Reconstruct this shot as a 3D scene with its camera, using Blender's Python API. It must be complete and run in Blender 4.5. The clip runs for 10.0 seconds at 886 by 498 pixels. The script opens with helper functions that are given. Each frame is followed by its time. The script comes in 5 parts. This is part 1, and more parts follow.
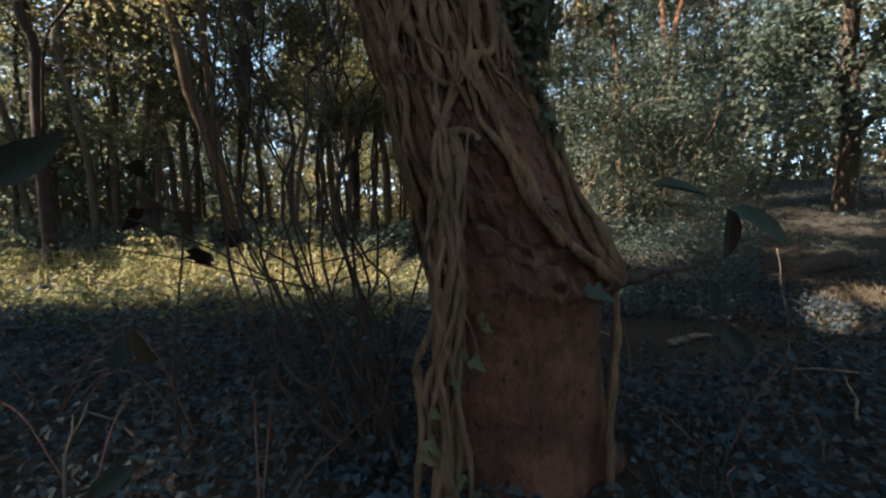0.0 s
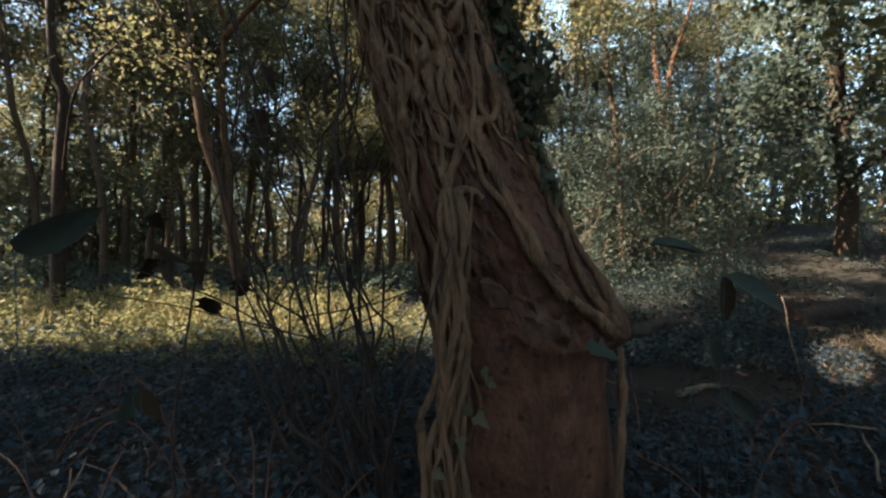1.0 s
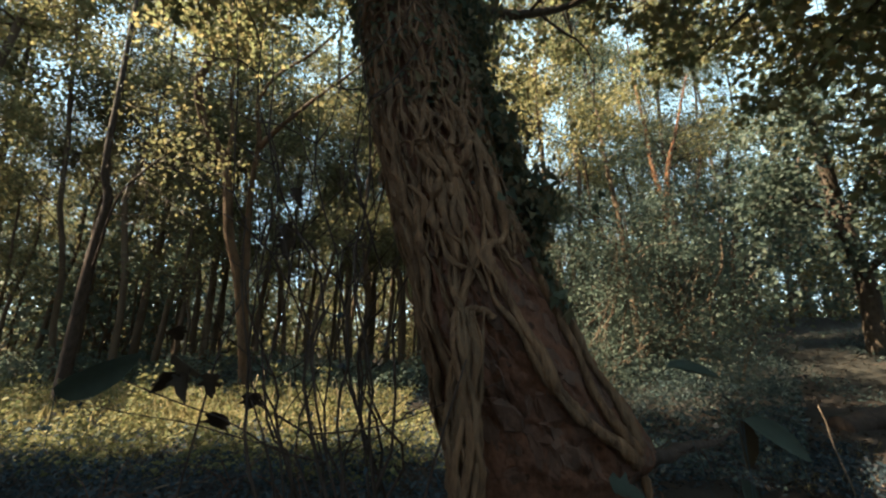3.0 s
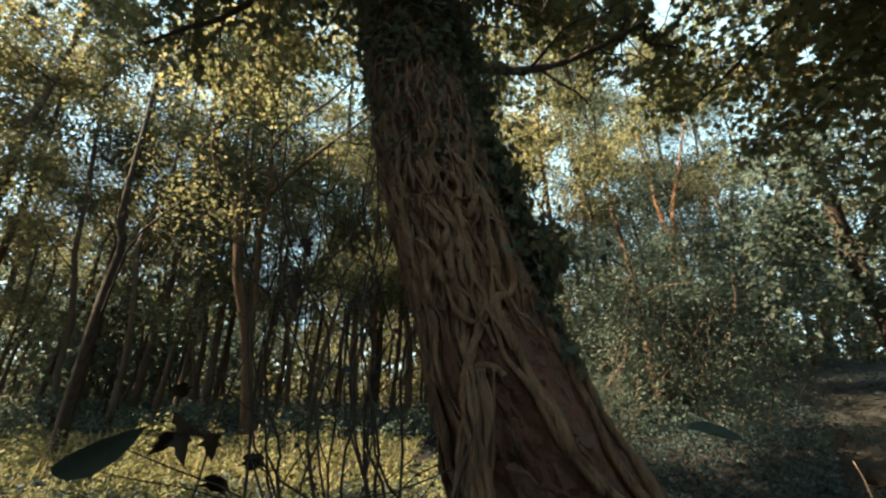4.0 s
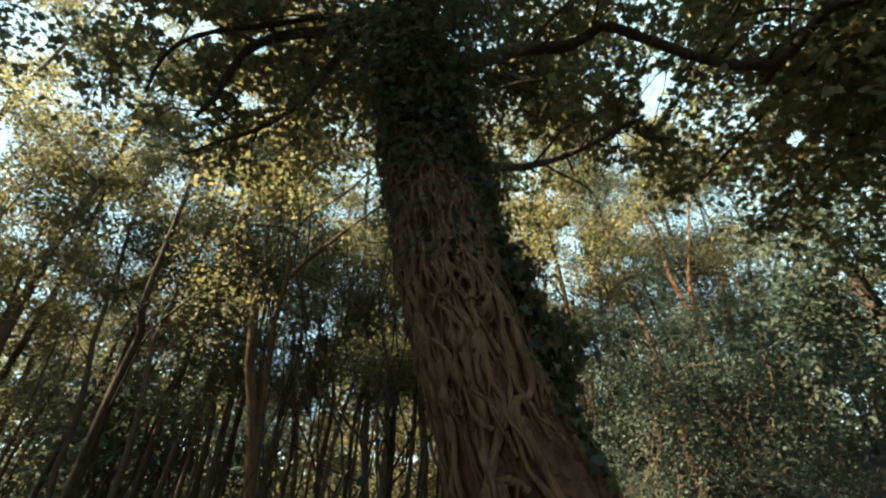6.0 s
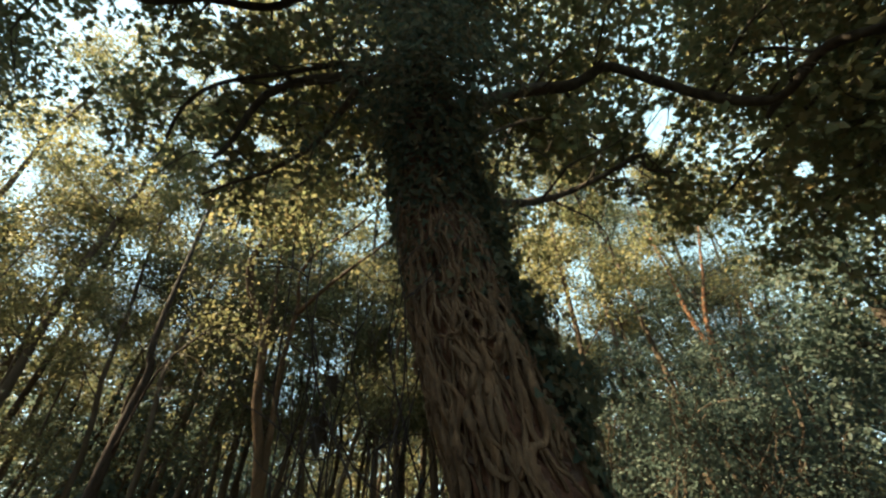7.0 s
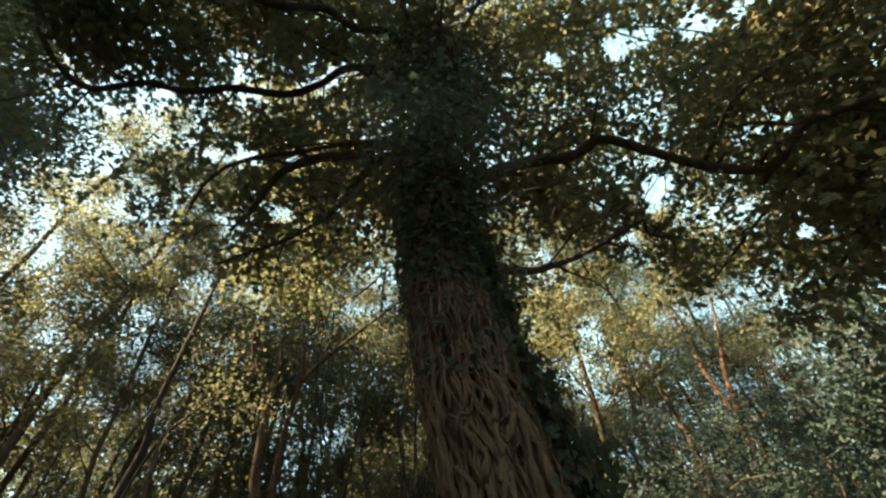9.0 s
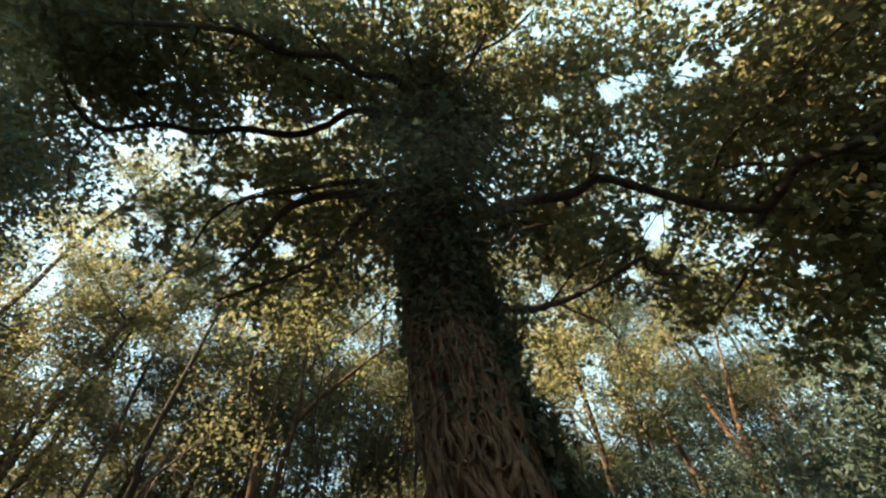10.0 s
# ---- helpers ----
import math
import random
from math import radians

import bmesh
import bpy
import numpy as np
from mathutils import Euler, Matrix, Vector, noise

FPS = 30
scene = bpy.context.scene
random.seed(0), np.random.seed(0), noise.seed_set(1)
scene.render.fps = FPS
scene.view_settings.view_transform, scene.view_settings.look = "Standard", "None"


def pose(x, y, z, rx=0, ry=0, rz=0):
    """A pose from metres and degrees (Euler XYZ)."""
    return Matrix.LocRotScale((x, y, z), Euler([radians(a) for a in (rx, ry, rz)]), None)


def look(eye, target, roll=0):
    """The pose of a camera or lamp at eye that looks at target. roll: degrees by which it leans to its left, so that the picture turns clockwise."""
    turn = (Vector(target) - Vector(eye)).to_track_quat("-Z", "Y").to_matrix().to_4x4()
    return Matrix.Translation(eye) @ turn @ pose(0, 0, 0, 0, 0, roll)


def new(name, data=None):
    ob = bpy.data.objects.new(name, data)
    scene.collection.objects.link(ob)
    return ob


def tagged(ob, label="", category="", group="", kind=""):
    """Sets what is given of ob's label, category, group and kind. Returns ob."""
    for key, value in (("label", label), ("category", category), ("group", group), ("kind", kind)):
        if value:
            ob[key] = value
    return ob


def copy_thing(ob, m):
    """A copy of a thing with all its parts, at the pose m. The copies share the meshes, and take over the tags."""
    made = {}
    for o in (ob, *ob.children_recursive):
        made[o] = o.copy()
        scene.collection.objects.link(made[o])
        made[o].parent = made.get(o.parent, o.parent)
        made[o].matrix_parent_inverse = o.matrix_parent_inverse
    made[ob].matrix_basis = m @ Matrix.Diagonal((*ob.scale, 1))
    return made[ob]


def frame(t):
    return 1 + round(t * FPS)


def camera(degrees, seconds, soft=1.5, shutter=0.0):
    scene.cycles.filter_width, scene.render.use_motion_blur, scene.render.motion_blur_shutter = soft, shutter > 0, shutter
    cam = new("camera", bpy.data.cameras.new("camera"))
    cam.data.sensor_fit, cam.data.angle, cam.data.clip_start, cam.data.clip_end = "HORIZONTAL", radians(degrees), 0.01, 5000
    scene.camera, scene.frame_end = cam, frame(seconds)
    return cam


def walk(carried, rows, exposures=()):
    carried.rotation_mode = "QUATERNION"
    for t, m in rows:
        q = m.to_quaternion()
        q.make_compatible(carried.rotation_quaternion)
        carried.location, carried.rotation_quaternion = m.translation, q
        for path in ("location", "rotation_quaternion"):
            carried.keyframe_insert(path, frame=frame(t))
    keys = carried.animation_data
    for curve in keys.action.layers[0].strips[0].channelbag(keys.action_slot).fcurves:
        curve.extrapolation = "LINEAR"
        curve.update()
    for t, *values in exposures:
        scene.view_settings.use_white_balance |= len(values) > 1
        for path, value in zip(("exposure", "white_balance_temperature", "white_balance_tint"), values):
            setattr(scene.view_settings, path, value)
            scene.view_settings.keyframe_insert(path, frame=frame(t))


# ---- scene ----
cam = camera(98.0, 10.0, soft=2.3)
# seconds, eye x y z, yaw, pitch, roll
ROWS = [
    (0, 0.0000, 0.0000, 1.6000, -0.000, -6.000, 0.000),
    (0.5, -0.0044, -0.0210, 1.6357, 0.245, -2.965, 0.318),
    (1, -0.0080, -0.0476, 1.6673, 0.500, -0.032, 0.429),
    (1.5, -0.0121, -0.0829, 1.7049, 0.859, 3.058, 0.482),
    (2, -0.0156, -0.1135, 1.7370, 1.068, 6.248, 0.612),
    (2.5, -0.0174, -0.1282, 1.7683, 1.624, 9.797, 0.791),
    (4, -0.0236, -0.1505, 1.8703, 3.360, 19.047, 0.681),
    (4.5, -0.0275, -0.1717, 1.8983, 4.018, 22.020, 0.590),
    (5, -0.0248, -0.2023, 1.9212, 4.671, 25.009, 0.452),
    (5.5, -0.0232, -0.2394, 1.9409, 4.972, 27.869, 0.240),
    (7, -0.0311, -0.3014, 1.9964, 7.113, 35.260, 0.410),
    (7.5, -0.0322, -0.3341, 2.0080, 7.538, 37.493, 0.413),
    (8, -0.0312, -0.3658, 2.0168, 7.864, 39.623, 0.380),
    (8.5, -0.0332, -0.3888, 2.0297, 8.289, 41.671, 0.603),
    (9, -0.0298, -0.4314, 2.0365, 8.539, 44.074, 0.643),
    (9.5, -0.0292, -0.4668, 2.0433, 8.609, 46.701, 0.797),
    (10, -0.0269, -0.4878, 2.0541, 8.843, 49.053, 1.071),
]
walk(cam, [(t, pose(x, y, z, 90 + pitch, 0, yaw) @ pose(0, 0, 0, 0, 0, roll)) for t, x, y, z, yaw, pitch, roll in ROWS], [(0.0, 2.74, 5600, 25), (2.5, 2.68, 5850, 20), (5.0, 2.6, 6050, 13), (10.0, 2.54, 6150, 12)])

# ---------- light ----------
SUN_AZ, SUN_EL = radians(-104), radians(49)  # where the sun stands: azimuth from +y to the right, height
world = bpy.data.worlds.new("sky")
scene.world = world
world.use_nodes = True
wn, wl = world.node_tree.nodes, world.node_tree.links
sky = wn.new("ShaderNodeTexSky")
sky.sky_type, sky.sun_disc = "NISHITA", False
sky.sun_elevation, sky.sun_rotation = SUN_EL, SUN_AZ
veil = wn.new("ShaderNodeMixRGB")  # a thin bright haze over the blue
veil.inputs[0].default_value, veil.inputs[2].default_value = 0.8, (1.8, 2.65, 2.45, 1)
wl.new(sky.outputs[0], veil.inputs[1])
wl.new(veil.outputs[0], wn["Background"].inputs[0])
sky.air_density, sky.dust_density, sky.ozone_density = 1.0, 0.5, 1.0
wn["Background"].inputs[1].default_value = 0.105
to_sun = Vector((math.sin(SUN_AZ) * math.cos(SUN_EL), math.cos(SUN_AZ) * math.cos(SUN_EL), math.sin(SUN_EL)))
sun = new("sun", bpy.data.lights.new("sun", "SUN"))
sun.data.energy, sun.data.angle, sun.data.color = 5.0, radians(0.6), (1.0, 0.82, 0.48)
sun.matrix_world = look(to_sun * 60, (0, 0, 0))


# ---------- materials ----------
def material(name, dark, light, scale=6.0, stretch=(1, 1, 1), rough=0.85, bump=0.4, fine=60.0, random_mix=0.0, other=None):
    """Noise between two colours at two scales, with fine relief. other: a colour that some pieces turn to."""
    m = bpy.data.materials.new(name)
    m.use_nodes = True
    nodes, links = m.node_tree.nodes, m.node_tree.links
    bsdf = nodes["Principled BSDF"]
    coord, mapping = nodes.new("ShaderNodeTexCoord"), nodes.new("ShaderNodeMapping")
    mapping.inputs["Scale"].default_value = stretch
    links.new(coord.outputs["Object"], mapping.inputs[0])
    big, small = nodes.new("ShaderNodeTexNoise"), nodes.new("ShaderNodeTexNoise")
    for node, s in ((big, scale), (small, fine)):
        node.inputs["Scale"].default_value, node.inputs["Detail"].default_value = s, 6.0
        links.new(mapping.outputs[0], node.inputs[0])
    ramp = nodes.new("ShaderNodeValToRGB")
    ramp.color_ramp.elements[0].color, ramp.color_ramp.elements[1].color = (*dark, 1), (*light, 1)
    ramp.color_ramp.elements[0].position, ramp.color_ramp.elements[1].position = 0.32, 0.7
    blend = nodes.new("ShaderNodeMath")
    blend.operation, blend.inputs[1].default_value = "MULTIPLY_ADD", 0.35
    links.new(small.outputs[0], blend.inputs[0])
    scaled = nodes.new("ShaderNodeMath")
    scaled.operation, scaled.inputs[1].default_value = "MULTIPLY", 0.65
    links.new(big.outputs[0], scaled.inputs[0])
    links.new(scaled.outputs[0], blend.inputs[2])
    links.new(blend.outputs[0], ramp.inputs[0])
    colour = ramp.outputs[0]
    if other:
        info, mix = nodes.new("ShaderNodeObjectInfo"), nodes.new("ShaderNodeMixRGB")
        factor = nodes.new("ShaderNodeMath")
        factor.operation, factor.inputs[1].default_value = "MULTIPLY", random_mix
        links.new(info.outputs["Random"], factor.inputs[0])
        links.new(factor.outputs[0], mix.inputs[0])
        links.new(colour, mix.inputs[1])
        mix.inputs[2].default_value = (*other, 1)
        colour = mix.outputs[0]
    links.new(colour, bsdf.inputs["Base Color"])
    bsdf.inputs["Roughness"].default_value = rough
    bsdf.inputs["Specular IOR Level"].default_value = 0.2
    relief = nodes.new("ShaderNodeBump")
    relief.inputs["Strength"].default_value, relief.inputs["Distance"].default_value = bump, 0.03
    links.new(blend.outputs[0], relief.inputs["Height"])
    links.new(relief.outputs[0], bsdf.inputs["Normal"])
    return m


def leaf_material(name, colours, rough=0.5, through_light=0.35):
    """Leaves that differ from one to the next, and let some light through."""
    m = bpy.data.materials.new(name)
    m.use_nodes = True
    nodes, links = m.node_tree.nodes, m.node_tree.links
    bsdf, out = nodes["Principled BSDF"], nodes["Material Output"]
    geo, ramp = nodes.new("ShaderNodeNewGeometry"), nodes.new("ShaderNodeValToRGB")
    while len(ramp.color_ramp.elements) < len(colours):
        ramp.color_ramp.elements.new(0.5)
    for n, c in enumerate(colours):
        ramp.color_ramp.elements[n].position = n / (len(colours) - 1)
        ramp.color_ramp.elements[n].color = (*c, 1)
    links.new(geo.outputs["Random Per Island"], ramp.inputs[0])
    coord, veins, mix = nodes.new("ShaderNodeTexCoord"), nodes.new("ShaderNodeTexNoise"), nodes.new("ShaderNodeMixRGB")
    links.new(coord.outputs["Object"], veins.inputs[0])
    veins.inputs["Scale"].default_value = 45.0
    mix.blend_type, mix.inputs[0].default_value = "MULTIPLY", 0.5
    links.new(ramp.outputs[0], mix.inputs[1])
    links.new(veins.outputs[0], mix.inputs[2])
    links.new(mix.outputs[0], bsdf.inputs["Base Color"])
    bsdf.inputs["Roughness"].default_value = rough
    bsdf.inputs["Specular IOR Level"].default_value = 0.18
    glow, shader = nodes.new("ShaderNodeBsdfTranslucent"), nodes.new("ShaderNodeMixShader")
    links.new(ramp.outputs[0], glow.inputs[0])
    shader.inputs[0].default_value = through_light
    links.new(bsdf.outputs[0], shader.inputs[1])
    links.new(glow.outputs[0], shader.inputs[2])
    links.new(shader.outputs[0], out.inputs[0])
    return m


BARK = material("bark", (0.033, 0.0145, 0.0095), (0.135, 0.06, 0.036), 7, (1, 1, 0.7), bump=1.3, fine=44)
VINE = material("ivy_bark", (0.034, 0.018, 0.011), (0.215, 0.12, 0.066), 18, (1, 1, 0.3), bump=1.3, fine=70, random_mix=0.55, other=(0.085, 0.057, 0.036))
PLATE = material("bark_plate", (0.03, 0.015, 0.011), (0.125, 0.06, 0.04), 12, (1, 1, 0.6), bump=0.9, fine=50, random_mix=0.5, other=(0.07, 0.05, 0.04))
LIMB = material("limb_bark", (0.028, 0.022, 0.018), (0.1, 0.075, 0.055), 9, (1, 1, 0.6), bump=0.6)
FOREST_BARK = material("forest_bark", (0.035, 0.025, 0.018), (0.125, 0.087, 0.057), 5, (1, 1, 0.3), bump=0.7, fine=30, random_mix=0.7, other=(0.085, 0.06, 0.042))
RED_BARK = material("red_bark", (0.08, 0.04, 0.022), (0.24, 0.115, 0.06), 4, (1, 1, 0.3), bump=0.6)
WARM_BARK = material("warm_bark", (0.032, 0.02, 0.013), (0.13, 0.078, 0.045), 4, (1, 1, 0.3), bump=0.7, fine=30)
STALK = material("dry_stalk", (0.16, 0.12, 0.075), (0.38, 0.3, 0.19), 18, (1, 1, 0.4), bump=0.4)
STEM = material("shrub_bark", (0.016, 0.011, 0.01), (0.06, 0.042, 0.034), 20, (1, 1, 0.3), bump=0.4)
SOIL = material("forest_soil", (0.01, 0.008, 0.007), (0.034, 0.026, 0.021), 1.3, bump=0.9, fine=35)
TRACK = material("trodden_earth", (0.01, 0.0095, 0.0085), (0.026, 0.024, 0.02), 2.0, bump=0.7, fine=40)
STICK = material("dead_wood", (0.06, 0.045, 0.034), (0.19, 0.145, 0.11), 18, (1, 1, 0.4), bump=0.5)
CROWN = leaf_material("crown_leaf", [(0.105, 0.122, 0.066), (0.165, 0.175, 0.086), (0.2, 0.187, 0.093), (0.235, 0.188, 0.093)], 0.5, 0.7)
IVY = leaf_material("ivy_leaf", [(0.055, 0.075, 0.056), (0.09, 0.11, 0.075), (0.14, 0.13, 0.075), (0.18, 0.13, 0.075)], 0.6, 0.5)
WOODS = leaf_material("woods_leaf", [(0.07, 0.083, 0.046), (0.135, 0.138, 0.07), (0.19, 0.175, 0.085), (0.22, 0.18, 0.09)], 0.55, 0.5)
# Lighter, yellower copy of the woods leaf: sun on far crowns put into colour
SUNLIT_WOODS = leaf_material("sunlit_woods_leaf", [(0.12, 0.125, 0.06), (0.22, 0.205, 0.095), (0.32, 0.275, 0.135)], 0.55, 0.5)
GREY_WOODS = leaf_material("grey_woods_leaf", [(0.062, 0.095, 0.081), (0.105, 0.14, 0.115), (0.155, 0.178, 0.135)], 0.55, 0.45)
# The shade's blue tint is mixed into these leaf colours
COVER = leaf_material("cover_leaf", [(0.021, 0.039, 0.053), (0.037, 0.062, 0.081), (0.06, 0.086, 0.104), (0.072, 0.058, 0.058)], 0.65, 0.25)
NETTLE = leaf_material("nettle_leaf", [(0.035, 0.058, 0.059), (0.06, 0.088, 0.084), (0.095, 0.122, 0.108)], 0.5, 0.3)
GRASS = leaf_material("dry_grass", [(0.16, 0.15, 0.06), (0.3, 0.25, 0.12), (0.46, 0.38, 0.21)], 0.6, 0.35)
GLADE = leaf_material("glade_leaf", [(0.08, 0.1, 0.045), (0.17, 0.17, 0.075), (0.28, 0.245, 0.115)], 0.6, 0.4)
LITTER = leaf_material("leaf_litter", [(0.018, 0.013, 0.01), (0.038, 0.027, 0.019), (0.07, 0.046, 0.03), (0.036, 0.032, 0.028)], 0.7, 0.1)
DEAD_LEAF = leaf_material("dead_leaf", [(0.02, 0.013, 0.01), (0.05, 0.032, 0.02)], 0.6, 0.1)
YELLOWED = leaf_material("yellowed_leaf", [(0.05, 0.036, 0.022), (0.06, 0.042, 0.024)], 0.6, 0.25)
BIG_LEAF = leaf_material("broad_leaf", [(0.026, 0.046, 0.048), (0.038, 0.054, 0.045), (0.058, 0.058, 0.036)], 0.75, 0.2)



def add_spots(m, scale, size):
    """Small dark scars scattered over a bark."""
    nodes, links = m.node_tree.nodes, m.node_tree.links
    bsdf = nodes["Principled BSDF"]
    coord, cells, edge, mix, warp = (nodes.new("ShaderNode" + n) for n in ("TexCoord", "TexVoronoi", "MapRange", "MixRGB", "TexNoise"))
    cells.inputs["Scale"].default_value, warp.inputs["Scale"].default_value = scale, scale * 2
    add = nodes.new("ShaderNodeMixRGB")
    add.blend_type, add.inputs[0].default_value = "ADD", 0.06
    links.new(coord.outputs["Object"], warp.inputs[0])
    links.new(coord.outputs["Object"], add.inputs[1])
    links.new(warp.outputs["Color"], add.inputs[2])
    links.new(add.outputs[0], cells.inputs[0])
    edge.inputs["From Min"].default_value, edge.inputs["From Max"].default_value, edge.inputs["To Min"].default_value = size * 0.6, size, 0.3
    links.new(cells.outputs["Distance"], edge.inputs["Value"])
    mix.blend_type, mix.inputs[0].default_value = "MULTIPLY", 1.0
    links.new(bsdf.inputs["Base Color"].links[0].from_socket, mix.inputs[1])
    links.new(edge.outputs[0], mix.inputs[2])
    links.new(mix.outputs[0], bsdf.inputs["Base Color"])


add_spots(BARK, 9.0, 0.2)

# ---------- mesh helpers ----------
rng = np.random.default_rng(7)


def part(name, mesh, mat, parent=None, label="", kind=""):
    """One mesh object, under a thing or a part if one is given."""
    ob = new(name, mesh)
    mesh.materials.append(mat)
    if parent:
        ob.parent = parent
        if parent.type == "EMPTY":
            ob.matrix_parent_inverse = parent.matrix_basis.inverted()
    return tagged(ob, label, kind=kind)


def thing(name, label, category, at=(0, 0, 0), group="", kind=""):
    ob = tagged(new(name), label, category, group, kind)
    ob.location = at
    return ob


def mesh_of(name, verts, faces, smooth=True):
    me = bpy.data.meshes.new(name)
    me.from_pydata([tuple(v) for v in verts], [], faces)
    if smooth:
        me.shade_smooth()
    return me


def spline(points, n):
    """A smooth line of n points through the given ones."""
    p = np.array(points, float)
    p = np.vstack([2 * p[0] - p[1], p, 2 * p[-1] - p[-2]])
    u = np.linspace(0, len(points) - 1 - 1e-6, n)
    k = u.astype(int)
    f = (u - k)[:, None]
    a, b, c, d = p[k], p[k + 1], p[k + 2], p[k + 3]
    return 0.5 * (2 * b + (c - a) * f + (2 * a - 5 * b + 4 * c - d) * f**2 + (3 * b - a - 3 * c + d) * f**3)


def tube(line, radii, sides=8, verts=None, faces=None, lumpy=0.0):
    """A closed tube along a line, added to verts and faces."""
    verts, faces = ([], []) if verts is None else (verts, faces)
    line = np.array(line, float)
    radii = np.broadcast_to(radii, len(line))
    tang = np.gradient(line, axis=0)
    tang /= np.linalg.norm(tang, axis=1)[:, None] + 1e-9
    side = np.cross(tang[0], (0.3, 1, 0.2))
    first = len(verts)
    turn = np.arange(sides) * 2 * np.pi / sides
    for p, t, r in zip(line, tang, radii):
        side = side - t * (side @ t)
        side /= np.linalg.norm(side) + 1e-9
        up = np.cross(t, side)
        rr = r * (1 + (lumpy * rng.normal(size=sides) if lumpy else 0))
        ring = p + np.outer(np.cos(turn) * rr, side) + np.outer(np.sin(turn) * rr, up)
        verts.extend(ring.tolist())
    for i in range(len(line) - 1):
        a = first + i * sides
        for j in range(sides):
            k = (j + 1) % sides
            faces.append((a + j, a + k, a + sides + k, a + sides + j))
    faces.append(tuple(range(first + sides - 1, first - 1, -1)))
    last = first + (len(line) - 1) * sides
    faces.append(tuple(range(last, last + sides)))
    return verts, faces


MAPLE = [(0.0, 0.0), (0.25, -0.05), (0.44, 0.12), (0.3, 0.28), (0.56, 0.52), (0.26, 0.52), (0.22, 0.74), (0.0, 1.0)]
IVY_SHAPE = [(0.0, 0.0), (0.3, -0.1), (0.48, 0.18), (0.25, 0.4), (0.22, 0.62), (0.0, 1.0)]
LOBED = [(0.0, 0.0), (0.4, 0.08), (0.27, 0.3), (0.55, 0.52), (0.22, 0.62), (0.0, 1.0)]
OVAL = [(0.0, 0.0), (0.26, 0.25), (0.26, 0.6), (0.0, 1.0)]
BLADE = [(0.0, 0.0), (0.022, 0.3), (0.016, 0.7), (0.0, 1.0)]


def leaf_mesh(name, centre, size, normal, along, shape=OVAL, fold=0.25, curl=0.15, simple=False):
    """Many leaves as one mesh: each lies at its centre with its normal and its way of growing."""
    half = np.array(shape)
    if simple:
        tmpl = np.array([(0, 0, 0), (0.32, 0.5, 0), (0, 1, 0), (-0.32, 0.5, 0)], float)
        loops, sizes = [0, 1, 2, 3], [4]
    else:
        k = len(half)
        right = np.c_[half[:, 0], half[:, 1], fold * half[:, 0] - curl * half[:, 1] ** 2]
        left = right[1:-1] * (-1, 1, 1)
        tmpl = np.vstack([right, left])
        loops = list(range(k)) + [0, k - 1] + list(range(2 * k - 3, k - 1, -1))
        sizes = [k, k]
    centre, size = np.asarray(centre, float), np.asarray(size, float)
    n = len(centre)
    normal = normal / (np.linalg.norm(normal, axis=1)[:, None] + 1e-9)
    along = along - normal * (along * normal).sum(1)[:, None]
    along /= np.linalg.norm(along, axis=1)[:, None] + 1e-9
    across = np.cross(along, normal)
    local = tmpl[None] * size[:, None, None]
    co = centre[:, None] + local[..., :1] * across[:, None] + local[..., 1:2] * along[:, None] + local[..., 2:] * normal[:, None]
    me = bpy.data.meshes.new(name)
    nv, nl, nf = len(tmpl), len(loops), len(sizes)
    me.vertices.add(n * nv)
    me.vertices.foreach_set("co", co.astype(np.float32).ravel())
    me.loops.add(n * nl)
    me.loops.foreach_set("vertex_index", (np.array(loops)[None] + nv * np.arange(n)[:, None]).astype(np.int32).ravel())
    me.polygons.add(n * nf)
    starts = np.r_[0, np.cumsum(sizes)[:-1]]
    me.polygons.foreach_set("loop_start", (starts[None] + nl * np.arange(n)[:, None]).astype(np.int32).ravel())
    me.update(calc_edges=True)
    me.validate()
    return me


def loose(n, up=0.6):
    """Random normals that tend upwards, and random ways of growing."""
    normal = rng.normal(size=(n, 3)) + (0, 0, up * 2)
    return normal, rng.normal(size=(n, 3))


def ground_height(x, y):
    d = np.hypot(x, y)
    far = np.clip((d - 12) / 40, 0, 1)
    side = np.degrees(np.arctan2(x, y))
    slope = np.clip((side - 8) / 26, 0, 1) * np.clip((105 - side) / 30, 0, 1)
    bank = 0.13 * np.sqrt(np.clip(d - 6.5, 0, 60) ** 2 + 1) * slope - 0.13 * slope
    return 0.05 * np.sin(0.9 * x + 0.4) * np.cos(0.7 * y) + 0.03 * np.sin(2.3 * x + 1.7 * y) + 0.9 * far * far + np.minimum(bank, 3.2)


# ---------- ground ----------
s = np.sinh(np.linspace(-5.2, 5.2, 141)) * 6.6
gx, gy = np.meshgrid(s, s + 4)
gz = ground_height(gx, gy)
gv = np.stack([gx, gy, gz], -1).reshape(-1, 3)
gf = [(j * 141 + i, j * 141 + i + 1, j * 141 + 142 + i, j * 141 + 141 + i) for j in range(140) for i in range(140)]
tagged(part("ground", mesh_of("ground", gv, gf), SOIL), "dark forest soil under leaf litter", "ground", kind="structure")

